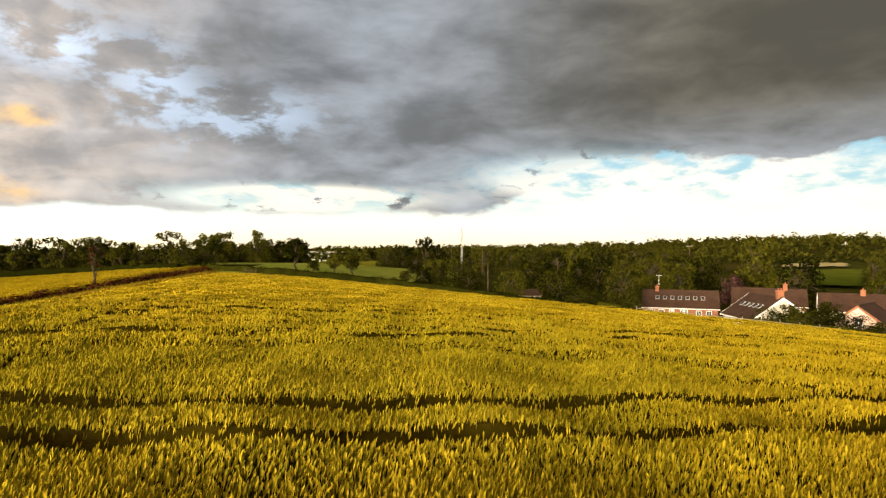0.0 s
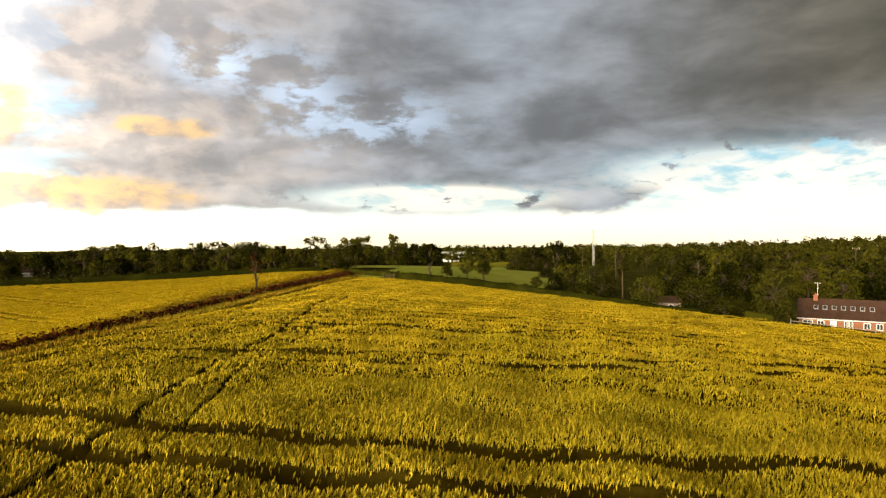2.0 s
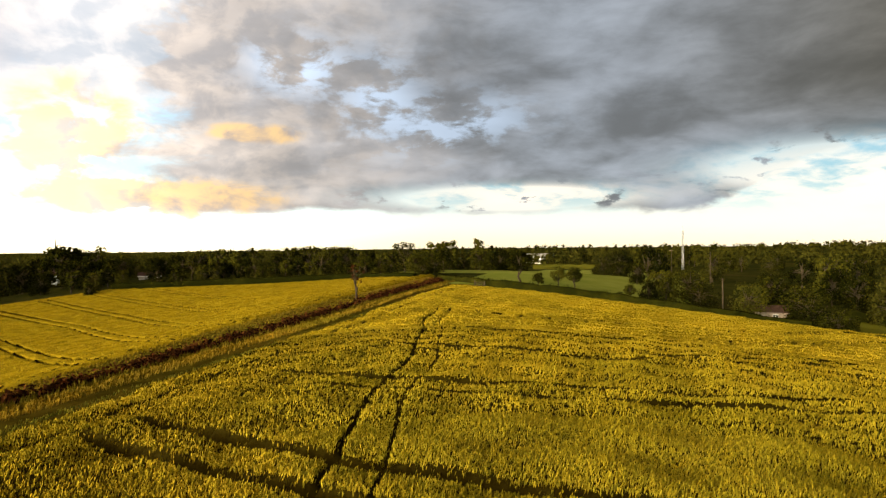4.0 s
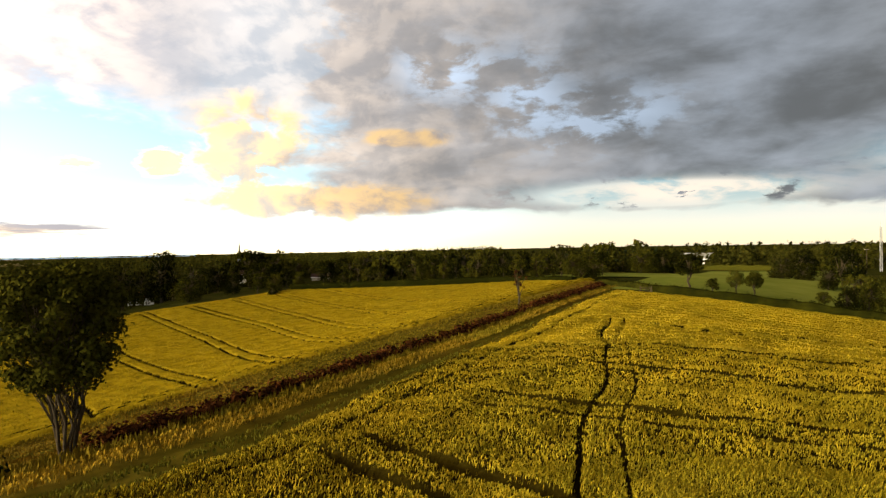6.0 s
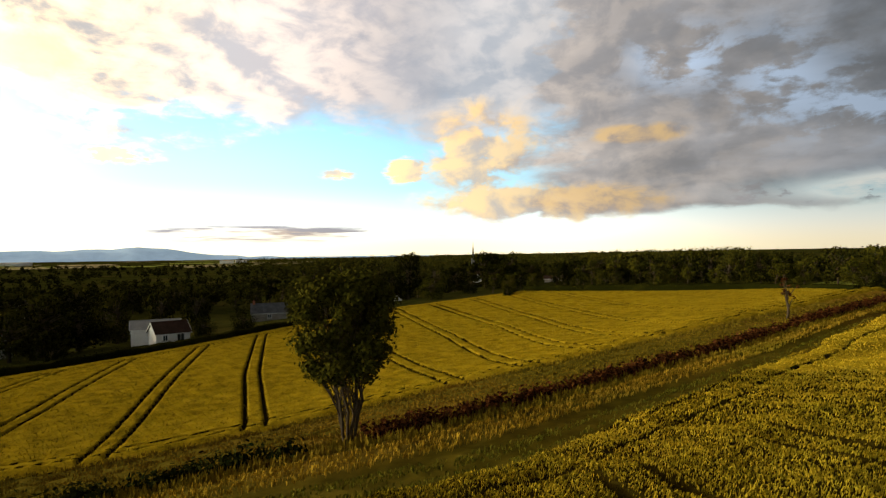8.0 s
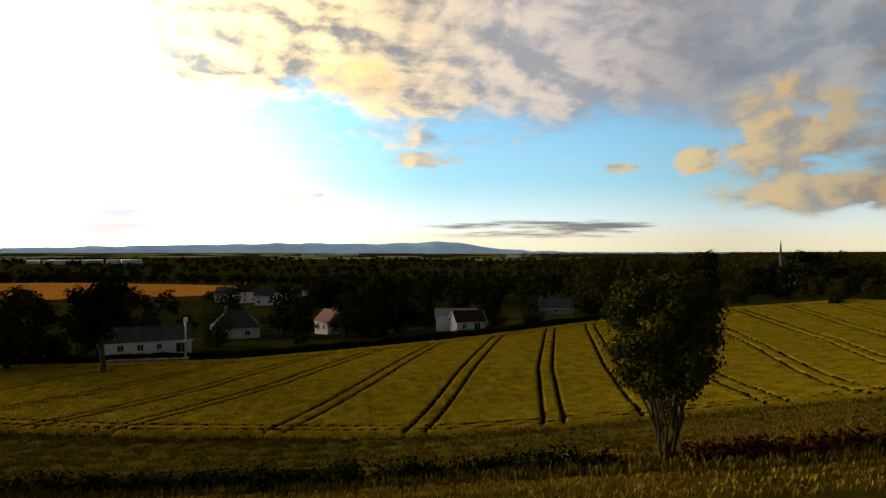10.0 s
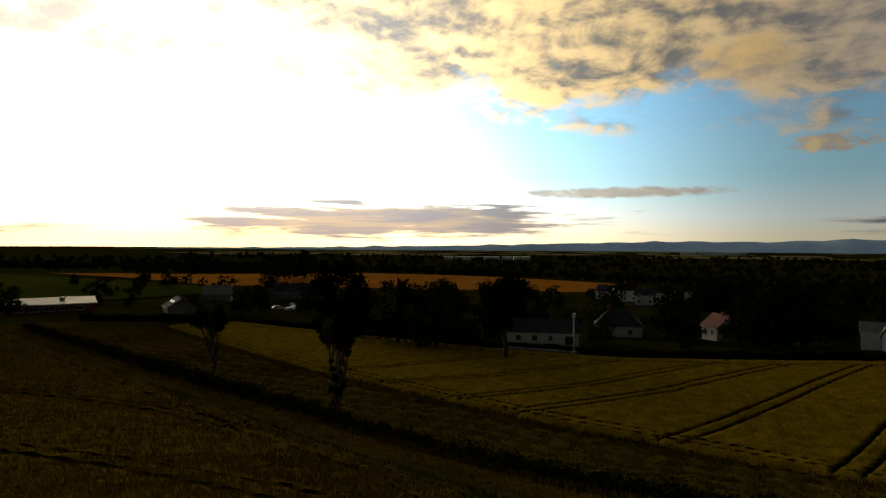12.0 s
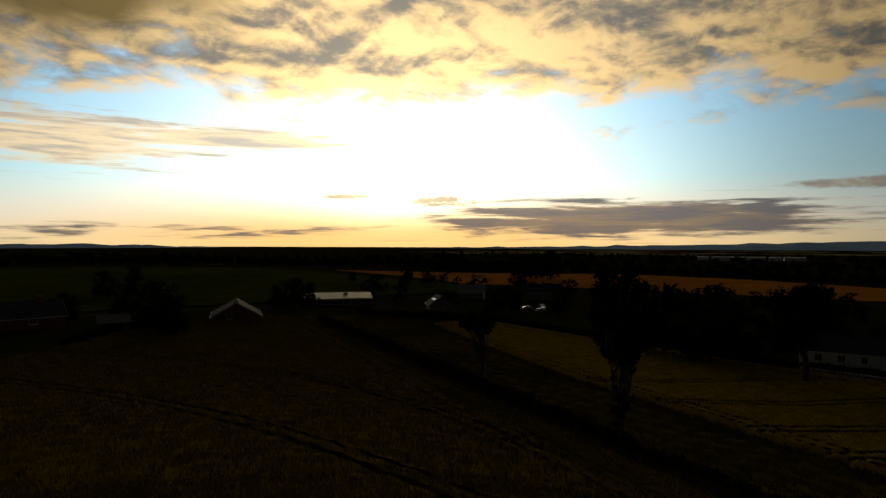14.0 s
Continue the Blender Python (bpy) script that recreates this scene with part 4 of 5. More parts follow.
NORTH_TREES = (
    (-14, 106, 3.3, "a"),
    (-11, 109, 4.7, "a"),
    (-9, 115, 4.8, "a"),
    (1, 112, 3.3, "a"),
    (4, 117, 5.0, "b"),
    (7, 121, 7.2, "b"),
    (13, 123, 5.5, "c"),
    (21, 122, 6.5, "c"),
    (27, 131, 8.7, "b"),
    (29, 115, 7.3, "c"),
    (41, 151, 8.7, "b"),
    (44, 145, 8.0, "b"),
    (43, 121, 9.4, "d"),
    (62, 161, 9.3, "b"),
    (68, 158, 10.4, "b"),
    (74, 156, 10.3, "b"),
    (73, 140, 7.4, "r"),
    (86, 155, 16.1, "b"),
    (84, 134, 12.4, "d"),
    (72, 107, 4.4, "c"),
    (63.5, 95, 2.8, "c"),
    (30, 102, 4.3, "c"),
    (55.5, 91, 2.0, "c"),
    (58.5, 89, 3.4, "c"),
    (60.5, 88.5, 4.2, "c"),
    (62.5, 87, 3.6, "d"),
    (64.8, 86.5, 3.8, "c"),
    (67, 85, 3.0, "d"),
    (69.5, 84, 1.9, "c"),
    (73, 83, 2.3, "c"),
    (76, 83, 2.9, "c"),
    (52, 92, 1.6, "c"),
    (58.8, 97.6, 2.6, "c"),
    (59.3, 95.1, 3.4, "c"),
    (60.0, 93.5, 3.8, "c"),
    (61.8, 93.6, 3.2, "c"),
    (64.6, 96.6, 4.2, "c"),
    (63.3, 91.5, 2.6, "c"),
    (62.7, 88.3, 2.0, "c"),
    (65.5, 85.1, 2.2, "c"),
    (56.9, 96.4, 1.8, "c"),
    (59.4, 110.8, 2.6, "c"),
    (58.5, 104.6, 2.2, "c"),
    (75.9, 110.7, 5.5, "d"),
    (58.2, 98.4, 4.4, "c"),
    (61.6, 97.8, 5.3, "d"),
    (63.9, 98.6, 5.0, "c"),
    (66.6, 95.2, 3.4, "c"),
    (71.8, 89.0, 3.1, "d"),
    (84.2, 133.8, 9.5, "d"),
)
NORTH_WEST_TREES = (
    (-50, 227, 10.6, "a"),
    (-59, 220, 9.1, "a"),
    (-47, 231, 9.6, "a"),
    (-53, 172, 7.3, "b"),
    (-44, 135, 4.5, "c"),
    (-46, 132, 3.9, "c"),
    (-73, 175, 5.9, "b"),
    (-84, 181, 8.7, "b"),
    (-91, 177, 7.4, "b"),
    (-91, 166, 6.4, "b"),
    (-96, 162, 5.7, "b"),
    (-104, 157, 6.6, "b"),
    (-109, 147, 5.6, "b"),
    (-127, 152, 5.6, "b"),
    (-142, 152, 6.6, "b"),
    (-154, 147, 7.3, "b"),
    (-165, 141, 8.0, "b"),
    (-182, 135, 9.5, "b"),
    (-195, 126, 12.7, "d"),
    (-187, 110, 11.8, "d"),
    (1, 151, 5.6, "b"),
    (6, 141, 5.6, "b"),
    (12, 136, 6.9, "c"),
)
WEST_TREES = (
    (-183, 114, 16.6, "d"),
    (-175, 97, 14.7, "d"),
    (-198, 96, 17.6, "d"),
    (-175, 73, 16.0, "d"),
    (-146, 35, 5.3, "c"),
    (-145, 44, 6.0, "c"),
    (-162, 66, 6.1, "d"),
    (-153, 104, 6.9, "c"),
    (-150, 117, 5.8, "c"),
    (-142, 126, 4.8, "c"),
    (-165, 11, 15.0, "d"),
    (-171, 20, 13.1, "d"),
    (-158, 4, 13.8, "d"),
    (-155, -2, 11.2, "d"),
    (-169, -19, 14.3, "d"),
    (-159, -13, 9.0, "d"),
    (-147, -32, 7.7, "c"),
    (-139, -55, 9.0, "d"),
    (-114, -60, 14.3, "d"),
    (-114, -69, 14.2, "d"),
    (-122, -59, 11.9, "d"),
    (-166, -59, 14.8, "d"),
    (-192, -38, 13.2, "d"),
)
SOUTH_TREES = (
    (-182, -38, 11.1, "c"),
    (-124, -86, 11.5, "d"),
    (-167, -159, 9.7, "d"),
    (-244, -224, 11.7, "d"),
    (-149, -150, 9.2, "d"),
    (-37, -132, 10.2, "d"),
    (-39, -129, 8.0, "d"),
    (-38, -162, 8.0, "d"),
    (-85, -171, 9.0, "d"),
    (-78, -167, 6.9, "d"),
    (-94, -178, 7.6, "d"),
    (-172, -161, 6.0, "d"),
    (-178, -146, 10.4, "d"),
    (-176, -251, 2.4, "d"),
    (-210, -262, 6.9, "d"),
    (-178, -285, 5.3, "d"),
    (-73, -298, 9.1, "d"),
    (-53, -261, 10.7, "d"),
    (-25, -154, 6.2, "d"),
    (-320, -281, 17.3, "d"),
    (-336, -277, 20.1, "d"),
)


rng_t = random.Random(7)
for stand in (NORTH_TREES, NORTH_WEST_TREES, WEST_TREES, SOUTH_TREES):
    for x, y, h, k in stand:
        ob, h0 = KINDS[k]
        again(ob, x, y, rng_t.uniform(0, 360), h / h0 * rng_t.uniform(0.85, 1.15), h / h0 * 1.04)

rng_e = random.Random(19)
for i in range(26):
    x = -146 + 4.1 * i + rng_e.uniform(-1.5, 1.5)
    ob, h0 = KINDS["agfbe"[i % 5]]
    h = rng_e.uniform(4.5, 8.5)
    again(ob, x, 138 + 0.12 * (x + 45) + rng_e.uniform(0, 9), rng_e.uniform(0, 360), h / h0 * rng_e.uniform(0.8, 1.1), h / h0)

# sight lines kept open to the houses: bearing, half width, distance
OPEN = ((-20.5, 4.0, 128), (-27, 3, 112), (-34, 5, 112), (-29, 4, 145), (107, 5.5, 134), (102, 3.0, 178), (92, 3, 176), (80.5, 4, 160), (71, 3, 200), (99, 3.5, 280), (60, 3, 262), (46, 2, 205), (159, 6, 156), (149, 6.5, 212), (140, 3.5, 206), (133, 3.5, 275), (131, 5, 285), (-15, 3, 128), (170, 12, 460), (155, 8, 460), (-32.2, 2.6, 345), (-3.2, 1.3, 320))


def blocked(yaw, r):
    return any(abs(yaw - b) < w and r < d for b, w, d in OPEN)


def wood(n, yaw0, yaw1, r0, r1, h0, h1, kinds, seed):
    rr = random.Random(seed)
    for i in range(n):
        yaw, r = rr.uniform(yaw0, yaw1), math.sqrt(rr.uniform(r0 * r0, r1 * r1))
        if blocked(yaw, r):
            continue
        ob, base = KINDS[rr.choice(kinds)]
        x, y = polar(yaw, r)
        h = rr.uniform(h0, h1)
        again(ob, x, y, rr.uniform(0, 360), h / base * rr.uniform(0.8, 1.15), h / base, sink=0.3)


wood(100, 10, 50, 178, 255, 5, 10.5, "fgbe", 101)
wood(50, 16, 50, 166, 185, 3, 5, "fg", 111)
wood(30, 12, 34, 225, 290, 9, 12.5, "pp", 102)
wood(52, 46, 78, 200, 330, 10, 13.5, "ffeg", 103)
wood(40, 76, 95, 180, 330, 9, 14, "ff", 104)
wood(60, 94, 133, 180, 345, 4.5, 6.5, "ff", 112)
wood(60, 124, 186, 200, 330, 6, 9, "ff", 105)
wood(62, -46, 4, 150, 330, 6, 12.5, "bdfd", 106)
wood(60, 82, 116, 140, 182, 2.5, 4.5, "fgf", 113)
wood(22, -4, 14, 330, 420, 7, 10, "ge", 107)


def far_wood(name, seed, n, yaw0, yaw1, r0, r1, h0, h1, mat, label, patchy=0.0, per=60):
    rng = np.random.default_rng(seed)
    yaw = np.radians(rng.uniform(yaw0, yaw1, n))
    r = np.exp(rng.uniform(math.log(r0), math.log(r1), n))
    x, y = -np.sin(yaw) * r, np.cos(yaw) * r
    if patchy:
        keep = np.sin(x / 61 + 2 * np.sin(y / 97)) + np.sin(y / 53 + 2 * np.sin(x / 83)) > patchy
        keep &= ~((x > -540) & (x < -225) & (y > -400) & (y < 15) & (r < 550)) & ~((np.degrees(yaw) > 143) & (np.degrees(yaw) < 185) & (r < 480))
        x, y, r = x[keep], y[keep], r[keep]
    h = rng.uniform(h0, h1, len(x))
    grow = np.clip(r / 700, 0.8, 2.5)
    c = np.stack([x, y, land(x, y) + h * 0.45], -1)
    v, f = leaf_cloud(rng, c, h * 0.42 * grow ** 0.5, len(x) * per, 1.15, 0.95, 0.1)
    s = np.repeat(np.sqrt(np.hypot(v[::4, 0], v[::4, 1]) / 420), 4)[:, None]
    mid = np.repeat(v.reshape(-1, 4, 3).mean(1), 4, 0)
    v = mid + (v - mid) * s
    return tagged(mesh_object(name, v, f, mat), label, "woodland", kind="stuff")


far_wood("distant_woodland", 201, 900, -48, 14, 330, 900, 5, 14, LEAF_DARK, "wooded green hillside on the skyline")
far_wood("distant_woodland", 202, 640, 14, 72, 270, 1500, 5, 16, LEAF_DARK, "dark belt of woodland along the skyline", -1.3, 40)
far_wood("distant_woodland", 203, 3000, 62, 140, 310, 1900, 8, 13, LEAF_DARK, "dark hedgerow trees scattered across the lowland", -0.5, 34)
far_wood("distant_woodland", 204, 1300, 132, 188, 330, 1300, 6, 10, LEAF_DARK, "dark hedgerow trees on the southern ridge", -0.7)
far_wood("distant_woodland", 205, 240, -48, 20, 900, 2200, 8, 14, LEAF, "far wooded hills on the skyline", -0.4)

far_wood("distant_woodland", 206, 900, 28, 74, 1100, 3000, 14, 22, LEAF_DARK, "far dark woods on the western skyline", 0.0, 22)


# ---- farther fields and hills ----
def patch(name, x0, x1, y0, y1, keep, mat, label, lift=0.15, grid=4.0):
    return sheet(name, np.arange(x0, x1, grid), np.arange(y0, y1, grid), lambda x, y: land(x, y) + lift + 0.15 * np.sin(x / 17) * np.sin(y / 23), keep, mat, label, "field")


patch("field_3", -60, 60, 106, 330, lambda x, y: (x > np.where(y < 140, -34, -58 + 0.06 * (y - 150))) & (x < 15 - 0.02 * y) & (y < 318 + 0.3 * x), PASTURE, "pale green pasture behind the wheat")
patch("field_4", -570, -230, -400, 20, lambda x, y: (np.hypot(x, y) > 350) & (np.hypot(x, y) < 545) & (y < 0.23 * x) | (np.hypot(x, y) > 380) & (np.hypot(x, y) < 520) & (y > 0.23 * x) & (y < 0.17 * x), RIPE, "orange ripe barley field on a far slope", 0.4, 6.0)
patch("field_6", 100, 260, 180, 310, lambda x, y: (np.hypot(x, y) > 235) & (np.hypot(x, y) < 310 + 0.2 * (x - 150)) & (x > 0.53 * y) & (x < 0.72 * y), PASTURE_DARK, "green paddock on the wooded hillside", 1.0, 2.5)
patch("field_7", 110, 260, 220, 330, lambda x, y: (np.hypot(x, y) > 326 + 0.25 * (x - 180)) & (np.hypot(x, y) < 338 + 0.25 * (x - 180)) & (x > 0.585 * y) & (x < 0.69 * y), PLAIN_TAN, "pale stubble strip on the wooded hillside", 1.0, 2.5)
patch("field_5", -330, 120, -470, -215, lambda x, y: (np.hypot(x, y) > 235) & (np.hypot(x, y) < 440) & (x < 40) & (x > -235 - 0.25 * (y + 215)), PASTURE_DARK, "dark green grazed hillside", 0.3, 5.0)


def range_of_hills(name, yaw0, yaw1, r, foot, crest, mat, label, seed, steps=90):
    """A far ridge with a front and a back slope."""
    rng = np.random.default_rng(seed)
    yaw = np.radians(np.linspace(yaw0, yaw1, steps))
    h = foot + (crest(np.degrees(yaw)) - foot) * 1.0 + rng.normal(0, 1.2, steps)
    rows = []
    for k, (dr, share) in enumerate(((-500, 0.0), (-330, 0.35), (-150, 0.75), (0, 1.0), (250, 0.3))):
        rad = r + dr + (rng.normal(0, 30, steps) if 0 < k < 4 else 0)
        rows.append(np.stack([-np.sin(yaw) * rad, np.cos(yaw) * rad, foot + (h - foot) * share + (rng.normal(0, 2.5, steps) if 0 < k < 3 else 0)], -1))
    v = np.concatenate(rows)
    i = np.arange(5 * steps).reshape(5, steps)
    f = np.stack([i[:-1, :-1], i[:-1, 1:], i[1:, 1:], i[1:, :-1]], -1).reshape(-1, 4)
    return tagged(mesh_object(name, v, f, mat, smooth=True), label, "hills", kind="structure")


def bump_at(a, c, w, h):
    return h * np.exp(-((a - c) / w) ** 2)


# The far ridges carry their haze in the colour and emission.
range_of_hills("backdrop_hills", 56, 145, 4250, -75, lambda a: -19 + bump_at(a, 80.7, 2.0, 16) + bump_at(a, 82, 6, 46) + bump_at(a, 93, 9, 44) + bump_at(a, 106, 10, 28) + bump_at(a, 122, 10, 10) + 3 * np.sin(a * 1.7) + 2 * np.sin(a * 4.1), HILL_HAZE, "range of hills on the horizon, blue-grey haze put into colour and glow", 301)
range_of_hills("backdrop_hills", 143, 190, 4300, -75, lambda a: -28 + bump_at(a, 172, 12, 40) + 3 * np.sin(a * 1.3), HILL_HAZE, "low hills on the southern horizon, haze put into colour and glow", 302)
rng_f = np.random.default_rng(77)
for i in range(110):
    yaw, r = rng_f.uniform(68, 138), rng_f.uniform(1900, 3800)
    x, y = polar(yaw, r)
    w = rng_f.uniform(50, 190)
    patch("far_field", x - w, x + w, y - w * 0.7, y + w * 0.7, None, (PLAIN_TAN, PASTURE, PLAIN_TAN)[i % 3], "far cereal field on the plain", 0.8, w / 2)


# pale works and glasshouses far out on the plain
def works(yaw, r, lengths, h):
    x0, y0 = polar(yaw, r)
    top = tagged(new("warehouse"), "long low pale warehouse far out on the plain", "warehouse", "far warehouses")
    top.matrix_basis = pose(x0, y0, on_land(x0, y0) + 1.0, 0, 0, yaw)
    u = 0.0
    for k, w in enumerate(lengths):
        bm = bmesh.new()
        prism(bm, [(-14, -2), (14, -2), (14, h), (0, h * 1.25), (-14, h)], w)
        bm.transform(pose(u + w / 2, 12 * (k % 2), 0, 0, 0, 90))
        part("shed", bm, PLAIN_WALL, top)
        bm = bmesh.new()
        prism(bm, [(-14.5, h), (0, h * 1.25 + 0.1), (14.5, h), (14.5, h + 0.5), (0, h * 1.25 + 0.7), (-14.5, h + 0.5)], w + 1)
        bm.transform(pose(u + w / 2, 12 * (k % 2), 0, 0, 0, 90))
        part("roof", bm, FELT, top)
        u += w + 6
    return top


PLAIN_WALL = material("pale_cladding", (0.60, 0.60, 0.58), (0.78, 0.78, 0.76), 0.05, 0.8)
works(114.5, 1500, (30, 55, 24, 40), 6)
works(116.3, 1560, (24, 36), 5)
works(94.8, 2600, (60, 90, 50), 8)
works(92.0, 2650, (70, 40), 9)
works(75.5, 2400, (50, 40), 8)

# ---- houses ----
def window(parent, x, y, z, w, h, side):
    """side: 0 front (-y), 1 right (+x), 2 back, 3 left."""
    rz = (0, 90, 180, 270)[side]
    m = pose(x, y, z, 0, 0, rz)
    bm = bmesh.new()
    for cx, cz, sx, sz in ((0, h / 2, w, 0.09), (0, -h / 2, w, 0.09), (-w / 2, 0, 0.09, h), (w / 2, 0, 0.09, h), (0, 0, 0.06, h)):
        box(bm, cx, -0.03, cz, sx, 0.14, sz)
    bm.transform(m)
    fr = part("window", bm, PAINT, parent, "white framed window")
    bm = boxed(0, 0.0, 0, w - 0.08, 0.05, h - 0.08)
    bm.transform(m)
    part("pane", bm, GLASS, fr)
    bm = boxed(0, -0.1, -h / 2 - 0.08, w + 0.2, 0.24, 0.07)
    bm.transform(m)
    part("sill", bm, PAINT, fr)
    return fr


def house(name, x, y, rz, w, d, eaves, rise, walls, tiles, label, windows=(), chimneys=(), skylights=0, hip=False, boards=False, base=None, aerial=False, stack=None, door=None, group="houses", board_paint=None):
    """Ridge along the local x; the front looks along -y."""
    top = new(name)
    top.matrix_basis = pose(x, y, (on_land(x, y) if base is None else base), 0, 0, rz)
    tagged(top, label, "house", group)
    bm = bmesh.new()
    if hip:
        box(bm, 0, 0, eaves / 2 - 0.4, w, d, eaves + 0.8)
    else:
        prism(bm, [(-d / 2, -0.8), (d / 2, -0.8), (d / 2, eaves), (0, eaves + rise), (-d / 2, eaves)], w)
        bm.transform(pose(0, 0, 0, 0, 0, 90))
    part("wall", bm, walls, top)
    o, t = 0.35, 0.16
    if hip:
        bm = bmesh.new()
        k = d / 2 + o
        low = [bm.verts.new(p) for p in ((-w / 2 - o, -k, eaves), (w / 2 + o, -k, eaves), (w / 2 + o, k, eaves), (-w / 2 - o, k, eaves))]
        high = [bm.verts.new(p) for p in ((-w / 2 + d / 2.4, 0, eaves + rise), (w / 2 - d / 2.4, 0, eaves + rise))]
        bm.faces.new(low[::-1])
        for q in ((low[0], low[1], high[1], high[0]), (low[2], low[3], high[0], high[1]), (low[1], low[2], high[1]), (low[3], low[0], high[0])):
            bm.faces.new(q)
        part("roof", bm, tiles, top)
    else:
        for sgn in (-1, 1):
            bm = bmesh.new()
            run = d / 2 + o
            drop = rise * run / (d / 2)
            prism(bm, [(0, eaves + rise + 0.02), (sgn * run, eaves + rise - drop + 0.02), (sgn * run, eaves + rise - drop + t), (0, eaves + rise + t + 0.03)], w + 2 * o)
            bm.transform(pose(0, 0, 0, 0, 0, 90))
            slope = part("roof", bm, tiles, top)
            bm = boxed(0, sgn * (run + 0.06), eaves + rise - drop + 0.02, w + 2 * o, 0.12, 0.12)
            part("gutter", bm, board_paint or PAINT, slope)
            if boards:
                for ex in (-1, 1):
                    bm = bmesh.new()
                    prism(bm, [(0, eaves + rise + t + 0.05), (sgn * run, eaves + rise - drop + t + 0.02), (sgn * run, eaves + rise - drop - 0.14), (0, eaves + rise - 0.12)], 0.06)
                    bm.transform(pose(ex * (w / 2 + o + 0.03), 0, 0, 0, 0, 90))
                    part("bargeboard", bm, board_paint or PAINT, slope, "painted bargeboard")
        bm = bmesh.new()
        bmesh.ops.create_cone(bm, cap_ends=True, segments=8, radius1=0.14, radius2=0.14, depth=w + 0.7, matrix=pose(0, 0, eaves + rise + t, 0, 90, 0))
        part("ridge", bm, tiles, top)
    for i in range(skylights):
        a = math.degrees(math.atan2(rise, d / 2))
        u = -w * 0.36 + w * 0.72 * (i + 0.5) / skylights
        m = pose(u, -d / 4, eaves + rise / 2 + t + 0.08, a, 0, 0)
        bm = boxed(0, 0, 0, 0.72, 1.0, 0.10)
        bm.transform(m)
        fr = part("skylight", bm, STEEL, top)
        bm = boxed(0, 0, 0.05, 0.56, 0.84, 0.03)
        bm.transform(m)
        part("pane", bm, GLASS, fr)
    for u, s, hh in chimneys:
        bm = boxed(u, 0, eaves + rise + hh / 2 - 0.5, s, s * 1.2, hh + 1.0, bevel=0.03)
        box(bm, u, 0, eaves + rise + hh - 0.1, s + 0.14, s * 1.2 + 0.14, 0.14)
        ch = part("chimney", bm, stack or BRICK, top)
        for p in (-0.22, 0.22):
            bm = bmesh.new()
            bmesh.ops.create_cone(bm, cap_ends=True, segments=8, radius1=0.13, radius2=0.10, depth=0.35, matrix=pose(u, p, eaves + rise + hh + 0.17))
            part("chimney_pot", bm, TILE_RED, ch)
    if aerial:
        u = chimneys[0][0] if chimneys else 0
        bm = boxed(u + 0.3, 0, eaves + rise + 1.6, 0.05, 0.05, 3.2)
        box(bm, u + 0.3, 0, eaves + rise + 3.1, 1.2, 0.04, 0.04)
        for k in range(5):
            box(bm, u - 0.2 + k * 0.25, 0, eaves + rise + 3.1, 0.03, 0.6, 0.03)
        part("aerial", bm, STEEL, top)
    for side, u, z, ww, hh in windows:
        px, py = ((u, -d / 2 - 0.02), (w / 2 + 0.02, u), (u, d / 2 + 0.02), (-w / 2 - 0.02, u))[side]
        window(top, px, py, z, ww, hh, side)
    if door is not None:
        bm = boxed(door, -d / 2 - 0.03, 1.02, 0.95, 0.1, 2.04, bevel=0.01)
        dr = part("door", bm, PAINT, top)
        bm = boxed(door + 0.36, -d / 2 - 0.11, 1.0, 0.12, 0.05, 0.04)
        part("handle", bm, STEEL, dr)
    return top


# north: the bungalows beside the field
house("bungalow", 55.5, 125.4, -21.6, 13.6, 7.5, 2.5, 2.9, BRICK, TILE_BROWN, "red-brick bungalow with brown tiled roof and skylights", ((0, -5.4, 1.4, 1.5, 1.1), (0, -3.4, 1.4, 1.0, 1.1), (0, 0.4, 1.2, 0.5, 1.9), (0, 1.1, 1.2, 0.5, 1.9), (0, 3.4, 1.4, 0.9, 1.0), (0, 5.2, 1.4, 0.9, 1.0), (1, 0.0, 1.4, 1.2, 1.1)), ((-4.3, 0.7, 0.9),), 7, aerial=True, door=-1.5, base=on_land(55.5, 125.4) - 1.15, group="bungalows")
house("bungalow", 61.5, 104.5, -92, 10.5, 9.4, 2.0, 3.3, RENDER_WHITE_DIM, TILE_BROWN, "white gabled bungalow with a dark roof and rooflights", ((1, -2.2, 1.3, 1.0, 1.0), (0, 0, 1.2, 1.2, 1.0)), ((4.5, 0.8, 1.3),), 5, boards=True, base=on_land(61.5, 104.5) + 0.9, group="bungalows")
house("bungalow", 70.2, 93.0, -138, 8.5, 7.8, 1.7, 3.0, RENDER_PINK, TILE_BROWN, "pink rendered gable with red bargeboards and brown roof", ((1, 0.0, 2.4, 0.95, 1.2), (1, -2.2, 0.9, 0.9, 1.0)), (), boards=True, board_paint=BRICK, base=on_land(70.2, 93.0) + 1.5, group="bungalows")
house("bungalow", 75.0, 128.5, -28, 13.0, 8.0, 2.6, 2.9, BRICK, TILE_BROWN, "brown-roofed brick bungalow behind the others", ((0, -4, 1.4, 1.4, 1.1), (0, 2, 1.4, 1.4, 1.1)), ((3.0, 0.8, 1.2),), group="bungalows")
house("bungalow", 87.5, 118.5, -30, 14.0, 8.0, 2.6, 2.8, RENDER_WHITE_DIM, TILE_BROWN, "white-walled bungalow with a long brown roof", ((0, -3, 1.4, 1.4, 1.1), (0, 3, 1.4, 1.4, 1.1), (3, 0, 1.4, 1.2, 1.1)), ((0, 0.8, 1.0),), boards=True, base=on_land(87.5, 118.5) + 0.8, group="bungalows")
